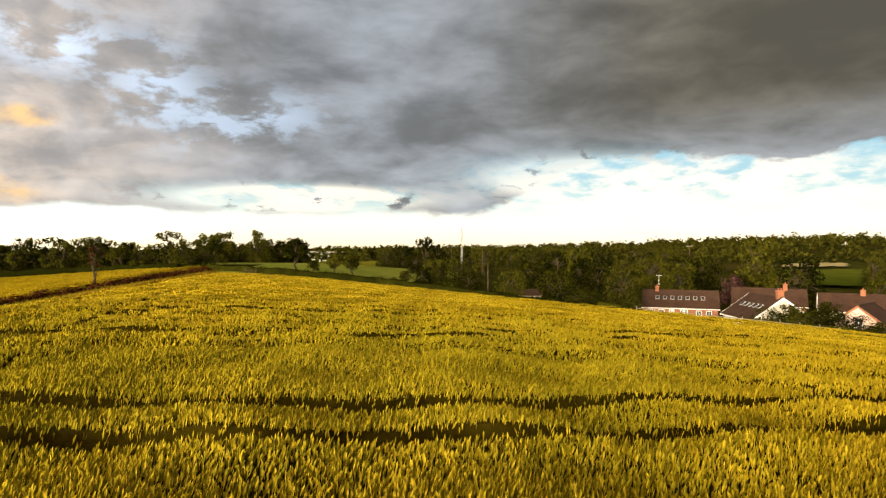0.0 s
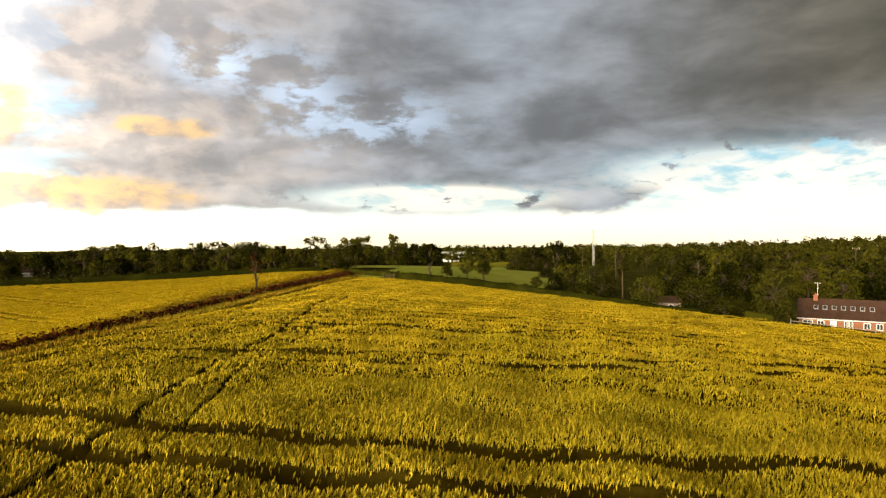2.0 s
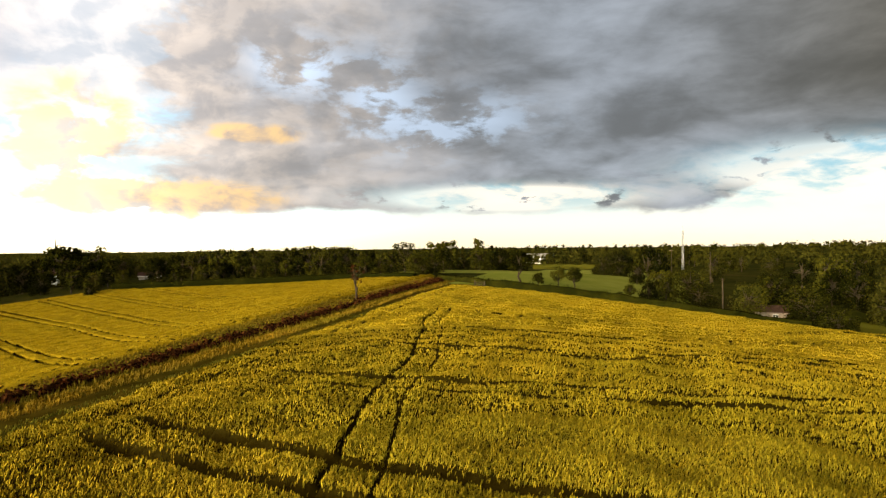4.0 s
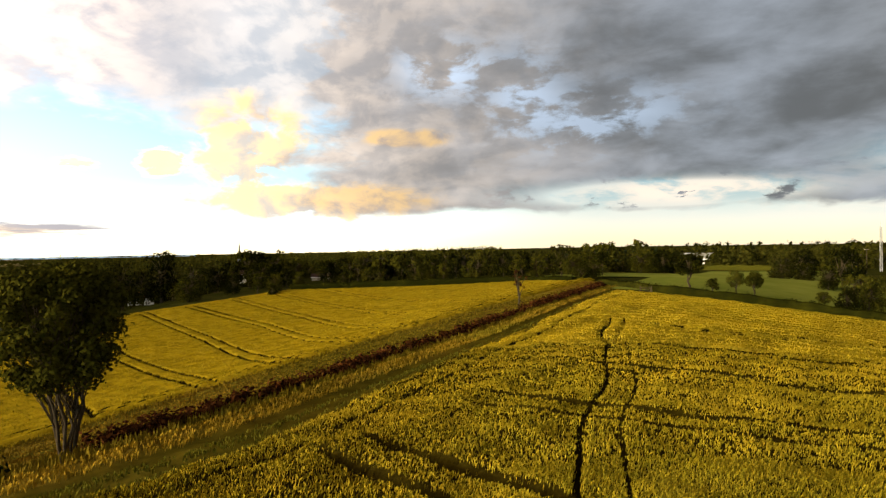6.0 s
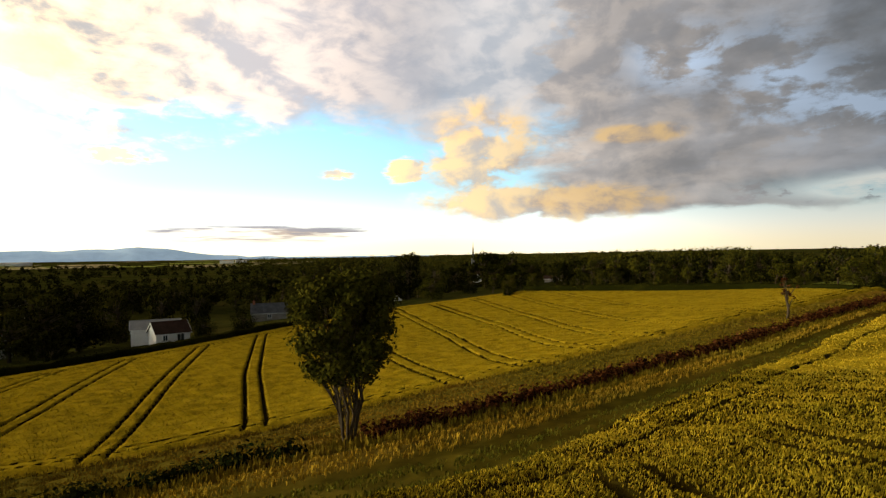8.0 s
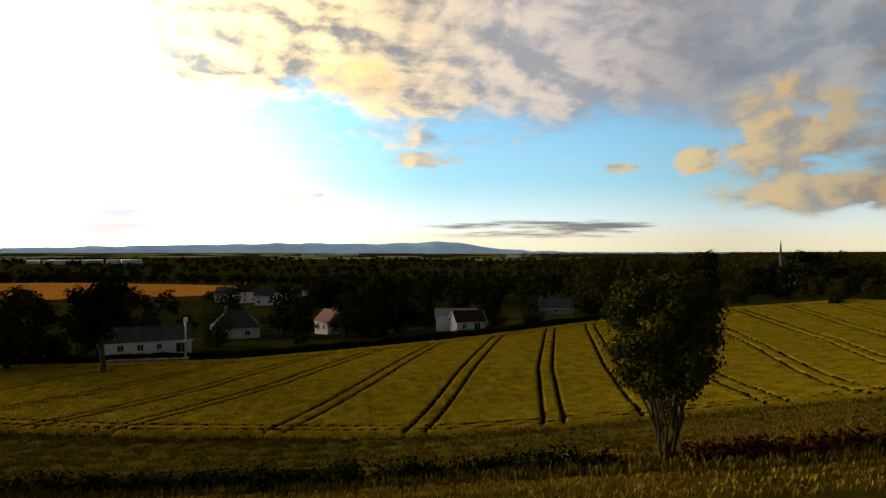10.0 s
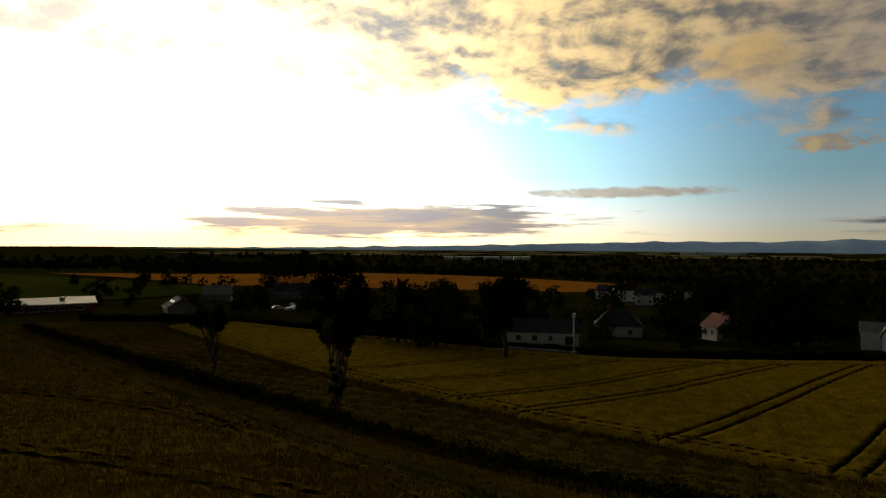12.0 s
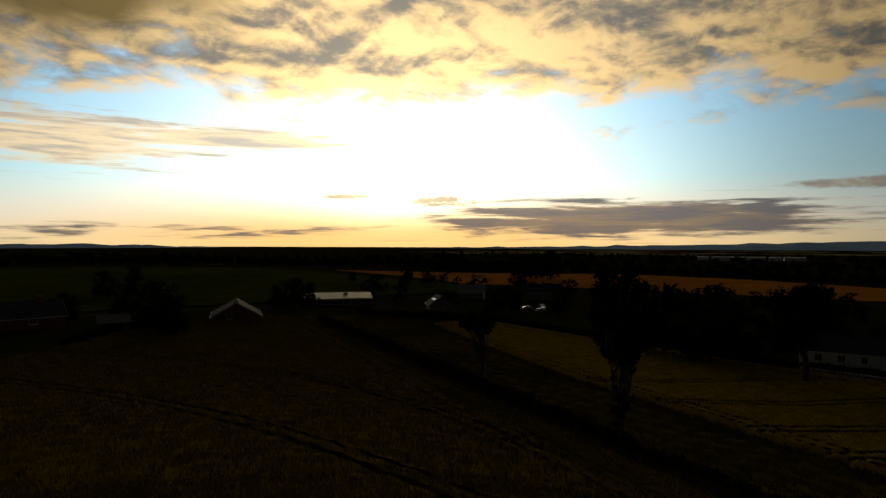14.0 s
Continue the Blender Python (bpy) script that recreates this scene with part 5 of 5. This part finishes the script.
house("garden_shed", 24.5, 123.5, -8, 5.5, 3.0, 1.9, 0.8, TIMBER, TILE_BROWN, "low dark timber garden shed behind a hedge", ((0, 1.0, 1.2, 0.8, 0.6),), board_paint=TIMBER, group="sheds")
house("farmhouse", -78, 436, 10, 26, 10, 4.0, 3.0, RENDER_WHITE, FELT, "pale farm barn beyond the pasture", ((0, -6, 2.2, 2.0, 1.4), (0, 6, 2.2, 2.0, 1.4)), group="farm buildings")

# west: houses along the foot of the slope
house("bungalow", -127.5, -41.0, 108, 15.5, 8.0, 3.1, 2.2, RENDER_WHITE, SLATE, "long white rendered bungalow with dark slate roof", ((0, -4.8, 1.9, 1.1, 1.2), (0, -1.4, 1.9, 1.1, 1.2), (0, 1.9, 1.9, 0.9, 1.1), (0, 5.9, 1.5, 2.0, 1.9)), (), door=4.0, base=on_land(-127.5, -41.0) + 0.9, group="village houses")
house("house", -174.5, -33.0, 102, 12.5, 10.0, 3.2, 4.4, RENDER_WHITE, SLATE, "white house with a steep grey hipped roof", ((0, -3, 1.7, 1.3, 1.2), (0, 3, 1.7, 1.3, 1.2)), ((-2.5, 0.8, 1.0), (3.2, 0.7, 0.8)), hip=True, group="village houses")
house("house", -173.5, -6.5, 30, 8.0, 6.5, 3.6, 2.8, RENDER_WHITE, TILE_RED, "small white house with a red tiled roof", ((0, -2, 2.2, 1.0, 1.3), (0, 1.5, 2.2, 1.0, 1.3)), ((1, 0.7, 0.8),), group="village houses")
house("house", -157.0, 26.6, 82, 10.5, 7.0, 3.7, 1.5, RENDER_WHITE, FELT, "modern white house with a pale shallow roof", ((0, 2, 3.2, 1.6, 1.4), (3, 0, 3.2, 1.4, 1.3)), (), boards=True, group="village houses")
house("house", -150.5, 28.4, 98, 7.5, 6.0, 2.6, 2.2, RENDER_WHITE, TILE_BROWN, "white annexe with a red-brown roof", ((0, -1.8, 1.5, 1.0, 1.3), (0, 1.6, 1.5, 1.6, 1.9), (1, 0, 1.5, 0.9, 1.2)), (), boards=True, group="village houses")
house("house", -191.0, 66.0, 72, 11.0, 7.0, 2.6, 2.6, STONE, SLATE, "low slate-roofed house behind shrubs", ((0, 0, 1.5, 1.2, 1.1),), ((-4.8, 0.7, 0.9),), group="village houses")
for i, (yaw, r, s) in enumerate(((96.5, 285, 1.0), (98.2, 272, 0.9), (99.8, 292, 1.1), (101.5, 300, 0.9), (94.0, 310, 1.0), (89.5, 300, 0.9))):
    hx, hy = polar(yaw, r)
    house("house", hx, hy, yaw + 25 * (i % 3 - 1), 8.5 * s, 7.0 * s, 4.6 * s, 2.8 * s, RENDER_WHITE, SLATE if i % 2 else TILE_BROWN, "white two-storey village house among trees", ((0, -2.2, 1.5, 1.1, 1.2), (0, 2.2, 1.5, 1.1, 1.2), (0, -2.2, 3.9, 1.1, 1.2), (0, 2.2, 3.9, 1.1, 1.2)), ((0, 0.7, 1.0),), group="village houses")
house("farm_cottage", -225.0, 131.0, 62, 9.0, 6.0, 2.4, 2.6, RENDER_WHITE, TILE_RED, "cottage with a bright red tiled roof by the field edge", ((0, 0, 1.5, 1.0, 1.0),), (), base=-6.0, boards=True, group="cottages")
house("farm_cottage", -272.0, 219.0, 52, 10.0, 7.0, 4.4, 2.4, RENDER_WHITE, TILE_BROWN, "white cottage among woodland", ((0, 0, 2.5, 1.0, 1.0),), (), base=-3.5, group="cottages")
house("farm_cottage", -142.0, 146.0, 44, 6.0, 3.6, 0.9, 0.8, STONE, TILE_BROWN, "low grey shed at the edge of the wood", (), (), group="cottages")

# south-west: yard and gables
house("bungalow", -58.5, -147.0, 248, 10.5, 10.5, 1.4, 3.0, BRICK, TILE_BROWN, "gabled bungalow with white bargeboards and pale chimney", ((3, 1.5, 1.4, 1.2, 1.1),), ((-4.2, 0.8, 0.5),), boards=True, stack=RENDER_WHITE, group="southern houses")
house("bungalow", -133.0, -160.0, 60, 9.0, 8.0, 2.2, 2.6, STONE, SLATE, "grey gabled house with rooflights", ((3, 0, 1.4, 1.0, 1.0),), (), 3, group="southern houses")
house("house", -186.0, -200.0, 130, 11.0, 8.0, 3.0, 3.0, STONE, FELT, "stone house with a pale roof", ((0, -2, 1.8, 1.0, 1.2), (0, 2, 1.8, 1.0, 1.2)), ((3, 0.8, 1.0),), group="southern houses")
house("farmhouse", -213.0, -182.0, 128, 17.0, 8.0, 3.4, 3.2, STONE, SLATE, "long stone farmhouse with slate roof and chimneys", ((0, -5, 2.0, 1.0, 1.3), (0, 0, 2.0, 1.0, 1.3), (0, 5, 2.0, 1.0, 1.3)), ((-7.5, 0.8, 1.0), (0, 0.8, 1.0), (7.5, 0.8, 1.0)), group="southern houses")
house("garden_shed", -31.0, -140.0, 170, 5.0, 3.0, 1.8, 1.0, TIMBER, FELT, "small dark shed with a pale roof edge", (), (), boards=True, group="sheds")
house("bungalow", -18.0, -150.0, 185, 11.0, 8.0, 2.2, 2.6, BRICK, SLATE, "bungalow half hidden behind dark trees", ((0, 0, 1.4, 1.2, 1.1),), ((2, 0.8, 0.9),), boards=True, group="southern houses")


def long_shed(x, y, rz):
    """Single-storey building under a shallow pale roof, with a glazed front and a rooftop vent."""
    top = tagged(new("workshop"), "long low workshop with a pale shallow roof", "building")
    top.matrix_basis = pose(x, y, on_land(x, y), 0, 0, rz)
    bm = bmesh.new()
    prism(bm, [(-5, -0.8), (5, -0.8), (5, 3.6), (-5, 2.6)], 21)
    bm.transform(pose(0, 0, 0, 0, 0, 90))
    part("wall", bm, BRICK, top)
    bm = bmesh.new()
    prism(bm, [(-5.6, 2.62), (5.5, 3.72), (5.5, 3.95), (-5.6, 2.85)], 22)
    bm.transform(pose(0, 0, 0, 0, 0, 90))
    roof = part("roof", bm, FELT, top)
    part("vent", boxed(2.5, 1.0, 3.9, 1.4, 0.8, 0.7, bevel=0.05), STEEL, roof)
    part("fascia", boxed(0, -5.62, 2.72, 22, 0.06, 0.3), PAINT, roof)
    for k in range(5):
        window(top, -8 + 3.6 * k, -5.03, 1.5, 2.4, 1.1, 0)
    return top


long_shed(-106, -180, 150)


# ---- cars in the yard ----
def car(x, y, rz):
    top = tagged(new("car"), "parked car in the farm yard", "car", "yard cars")
    top.matrix_basis = pose(x, y, on_land(x, y), 0, 0, rz)
    bm = bmesh.new()
    prism(bm, [(-2.1, 0.25), (2.1, 0.25), (2.15, 0.7), (1.2, 0.92), (0.6, 1.42), (-1.1, 1.46), (-1.8, 0.98), (-2.15, 0.9)], 1.7)
    bmesh.ops.bevel(bm, geom=bm.edges[:], offset=0.06, segments=1, affect="EDGES")
    body = part("body", bm, CAR_PAINT, top)
    for s in (-0.86, 0.86):
        bm = bmesh.new()
        prism(bm, [(1.0, 0.95), (0.52, 1.36), (-1.05, 1.39), (-1.6, 0.98)], 0.02)
        bm.transform(pose(0, s, 0))
        part("side_window", bm, GLASS, body)
    for wx in (-1.3, 1.3):
        for wy in (-0.78, 0.78):
            bm = bmesh.new()
            bmesh.ops.create_cone(bm, cap_ends=True, segments=14, radius1=0.32, radius2=0.32, depth=0.2, matrix=pose(wx, wy, 0.32, 90, 0, 0))
            wh = part("wheel", bm, RUBBER, top)
            bm = bmesh.new()
            bmesh.ops.create_cone(bm, cap_ends=True, segments=10, radius1=0.19, radius2=0.19, depth=0.22, matrix=pose(wx, wy, 0.32, 90, 0, 0))
            part("rim", bm, STEEL, wh)
    return top


first_car = car(-188, -161, 40)
for cx, cy, cr in ((-184, -158, 35), (-192, -165, 60), (-181, -163, 140), (-178, -155, 20), (-190, -157, 95)):
    copy_thing(first_car, pose(cx, cy, on_land(cx, cy), 0, 0, cr))


# ---- walls, hedges, poles, fence, gate, mast, spire ----
def clipped_hedge(path, h, t, label, seed, mat=LEAF_DARK, name="hedge"):
    """A dense hedge: a leafy skin over a dark core, along a line of points."""
    rng = np.random.default_rng(seed)
    path = np.asarray(path, float)
    seg = np.hypot(*np.diff(path, axis=0).T)
    run = np.concatenate([[0], np.cumsum(seg)])
    n = max(2, int(run[-1] / 1.0))
    s = np.linspace(0, run[-1], n)
    x, y = np.interp(s, run, path[:, 0]), np.interp(s, run, path[:, 1])
    z = land(x, y)
    dx, dy = np.gradient(x), np.gradient(y)
    l = np.hypot(dx, dy)
    nx, ny = -dy / l, dx / l
    hh = h * (1 + 0.08 * np.sin(s * 0.7) + rng.normal(0, 0.04, n))
    prof = ((-0.5, -0.1), (-0.52, 0.55), (-0.38, 0.93), (0, 1.0), (0.38, 0.93), (0.52, 0.55), (0.5, -0.1))
    v = np.stack([np.stack([x + nx * t * a, y + ny * t * a, z + hh * b], -1) for a, b in prof], 1).reshape(-1, 3)
    i = np.arange(n * 7).reshape(n, 7)
    f = np.stack([i[:-1, :-1], i[:-1, 1:], i[1:, 1:], i[1:, :-1]], -1).reshape(-1, 4)
    top = tagged(new(name), label, "hedge")
    mesh_object("core", v, f, mat, top)
    k = rng.integers(0, n, int(run[-1] * 60))
    b = rng.uniform(0.1, 1.0, len(k))
    c = np.stack([x[k] + nx[k] * t * rng.uniform(-0.5, 0.5, len(k)) + rng.normal(0, 0.3, len(k)), y[k] + rng.normal(0, 0.3, len(k)), z[k] + hh[k] * b], -1)
    lv, lf = leaf_cloud(rng, c, np.full(len(k), t * 0.35), len(k), 0.16, 0.8, 0.6)
    mesh_object("foliage", lv, lf, mat, top)
    return top


ylim = np.arange(-128, 86, 12.0)
clipped_hedge([(float(west_limit_x(q)) - 0.5, q) for q in ylim], 1.5, 2.0, "dark hedge along the foot of the wheat field", 401)
clipped_hedge([(-128, -128), (-112, -140), (-95, -150)], 1.6, 1.8, "dark hedge at the field corner", 402)
clipped_hedge([(-132, 124), (-100, 130), (-70, 133), (-45, 125)], 1.4, 1.6, "low hedge below the wood", 403, LEAF)
clipped_hedge([(-36, 116), (-22, 106), (-4, 103), (12, 101), (26, 99)], 1.3, 1.5, "low hedgerow at the far end of the wheat", 404, LEAF)
clipped_hedge([(37.5, 128), (42.5, 126.5)], 2.6, 1.4, "square-clipped bright green garden hedge", 405, LEAF, "clipped_hedge")
clipped_hedge([(38, 121), (42, 119)], 1.6, 1.6, "low clipped garden hedge", 406, LEAF, "clipped_hedge")
clipped_hedge([(50, 89), (58, 85.5), (66, 82), (78, 78.0)], 1.2, 1.6, "low garden hedge at the edge of the wheat", 407, LEAF_DARK)
clipped_hedge([(-20, -122), (-30, -138), (-44, -146)], 1.4, 1.6, "dark garden hedge by the wheat", 408)
clipped_hedge([(-58, 330), (-20, 322), (10, 326)], 2.5, 3.0, "hedge at the top of the pasture", 409, LEAF)


def stone_wall(x0, y0, x1, y1, h):
    top = tagged(new("stone_wall"), "low rubble wall of pale rounded stones", "wall")
    rng = random.Random(9)
    L = math.hypot(x1 - x0, y1 - y0)
    n = int(L / 0.55)
    stone = bpy.data.meshes.new("stone")
    bm = bmesh.new()
    bmesh.ops.create_icosphere(bm, subdivisions=1, radius=0.5)
    bm.to_mesh(stone)
    bm.free()
    stone.materials.append(STONE_PALE)
    for i in range(n):
        for k in range(2):
            u = (i + 0.5 * k + rng.uniform(-0.1, 0.1)) / n
            x, y = x0 + (x1 - x0) * u, y0 + (y1 - y0) * u
            ob = new("stone", stone)
            ob.parent = top
            ob.matrix_basis = pose(x, y, on_land(x, y) + 0.22 + k * h * 0.5, rng.uniform(-20, 20), rng.uniform(-20, 20), rng.uniform(0, 360)) @ Matrix.Diagonal((rng.uniform(0.6, 0.85), rng.uniform(0.5, 0.7), rng.uniform(0.45, 0.62), 1))
    return top


STONE_PALE = material("pale_boulder", (0.34, 0.33, 0.30), (0.58, 0.56, 0.52), 1.6, 0.9, bump=0.6, per_object=0.5)
stone_wall(-118.6, -46.0, -117.4, -30.5, 1.0)


def pole(x, y, h, r, label, arms=0, mat=BARK_DARK, name="utility_pole", cap=False):
    top = tagged(new(name), label, "pole")
    top.matrix_basis = pose(x, y, on_land(x, y))
    v, f = tube(np.array([(0, 0, -0.3), (0.02, 0, h * 0.5), (0.0, 0.02, h)]), (r, r * 0.85, r * 0.7), 8)
    mesh_object("shaft", v, f, mat, top, smooth=True)
    for k in range(arms):
        part("crossarm", boxed(0, 0, h - 0.3 - 0.6 * k, 1.8, 0.1, 0.12), TIMBER, top)
        for u in (-0.8, 0.0, 0.8):
            part("insulator", boxed(u, 0, h - 0.15 - 0.6 * k, 0.09, 0.09, 0.2), PAINT, top)
    if cap:
        part("box", boxed(0.1, 0, h + 0.2, 1.0, 0.5, 0.9, bevel=0.04), PAINT, top, "pale box on top of the post")
    return top


pole(-118.5, -31.5, 7.6, 0.22, "tall pale post with a box at the top", mat=STEEL, name="post", cap=True)
pole(16.0, 114.0, 7.2, 0.16, "bare timber telegraph pole behind the wheat")
pole(84.0, 190.0, 13.0, 0.18, "timber power pole with crossarm on the hillside", 1)
pole(20.0, 190.0, 9.0, 0.16, "timber power pole beyond the wheat")
pole(12.0, 300.0, 10.0, 0.18, "timber power pole near the pasture", 1)


def mast(x, y, h):
    """A slim lattice mast: three legs, rings and diagonal braces."""
    top = tagged(new("lattice_mast"), "slim grey steel lattice radio mast", "mast")
    top.matrix_basis = pose(x, y, on_land(x, y))
    rad = lambda z: 0.58 - 0.14 * z / h
    corner = lambda k, z: np.array([math.cos(2.0944 * k) * rad(z), math.sin(2.0944 * k) * rad(z), z])
    for k in range(3):
        v, f = tube(np.array([corner(k, 0), corner(k, h / 2), corner(k, h)]), (0.10, 0.09, 0.08), 5)
        mesh_object("leg", v, f, MAST_STEEL, top)
    n = 14
    for i in range(n):
        z0, z1 = h * i / n, h * (i + 1) / n
        pieces = []
        for k in range(3):
            pieces.append(tube(np.array([corner(k, z0), corner((k + 1) % 3, z1)]), (0.08, 0.08), 4))
            pieces.append(tube(np.array([corner(k, z1), corner((k + 1) % 3, z1)]), (0.08, 0.08), 4))
        v, f = join(pieces)
        mesh_object("brace", v, f, MAST_STEEL, top)
    v, f = tube(np.array([(0, 0, h), (0, 0, h + 2.5)]), (0.05, 0.03), 5)
    mesh_object("antenna", v, f, MAST_STEEL, top)
    return top


mast(17.5, 318.0, 19.0)


def church(x, y, rz):
    top = tagged(new("church"), "distant church with a slender grey spire", "church")
    top.matrix_basis = pose(x, y, on_land(x, y), 0, 0, rz)
    part("tower", boxed(0, 0, 10, 4, 4, 20), SLATE, top)
    bm = bmesh.new()
    bmesh.ops.create_cone(bm, cap_ends=True, segments=8, radius1=2.1, radius2=0.15, depth=24, matrix=pose(0, 0, 32))
    part("spire", bm, SLATE, top)
    bm = bmesh.new()
    prism(bm, [(-5, 0), (5, 0), (5, 8), (0, 13), (-5, 8)], 24)
    bm.transform(pose(15, 0, 0, 0, 0, 90))
    part("nave", bm, SLATE, top)
    return top


church(-705, 548, 30)


def fence(x0, y0, x1, y1, gap=2.2, h=1.15):
    top = tagged(new("fence"), "weathered post-and-rail fence between wheat and gardens", "fence")
    L = math.hypot(x1 - x0, y1 - y0)
    n = int(L / gap)
    a = math.degrees(math.atan2(y1 - y0, x1 - x0))
    post = boxed(0, 0, h / 2 - 0.2, 0.12, 0.12, h + 0.4, bevel=0.01)
    me = bpy.data.meshes.new("post")
    post.to_mesh(me)
    post.free()
    me.materials.append(TIMBER)
    for i in range(n + 1):
        u = i / n
        x, y = x0 + (x1 - x0) * u, y0 + (y1 - y0) * u
        ob = new("post", me)
        ob.parent = top
        ob.matrix_basis = pose(x, y, on_land(x, y), 0, 0, a)
        if i < n:
            x2, y2 = x0 + (x1 - x0) * (i + 1) / n, y0 + (y1 - y0) * (i + 1) / n
            za, zb = on_land(x, y), on_land(x2, y2)
            for z in (0.45, 0.85):
                v, f = tube(np.array([(x, y, za + z), (x2, y2, zb + z)]), (0.055, 0.055), 4)
                mesh_object("rail", v, f, TIMBER, top)
    return top


fence(36, 92, 60, 83.5)


def field_gate(x, y, rz, w=3.6):
    top = tagged(new("field_gate"), "dark weathered five-bar field gate at the field corner", "gate")
    top.matrix_basis = pose(x, y, on_land(x, y), 0, 0, rz) @ Matrix.Diagonal((1, 1, 0.75, 1))
    for s in (-1, 1):
        part("gate_post", boxed(s * (w / 2 + 0.15), 0, 0.6, 0.18, 0.18, 1.7, bevel=0.02), BARK_DARK, top)
    for k in range(5):
        v, f = tube(np.array([(-w / 2, 0, 0.25 + 0.22 * k), (w / 2, 0, 0.25 + 0.22 * k)]), (0.03, 0.03), 6)
        mesh_object("bar", v, f, BARK_DARK, top)
    for s in (-1, 0, 1):
        v, f = tube(np.array([(s * w / 2 * 0.98, 0, 0.2), (s * w / 2 * 0.98, 0, 1.2)]), (0.035, 0.035), 6)
        mesh_object("upright", v, f, BARK_DARK, top)
    return top


field_gate(-24.5, 105.5, -20, 1.9)
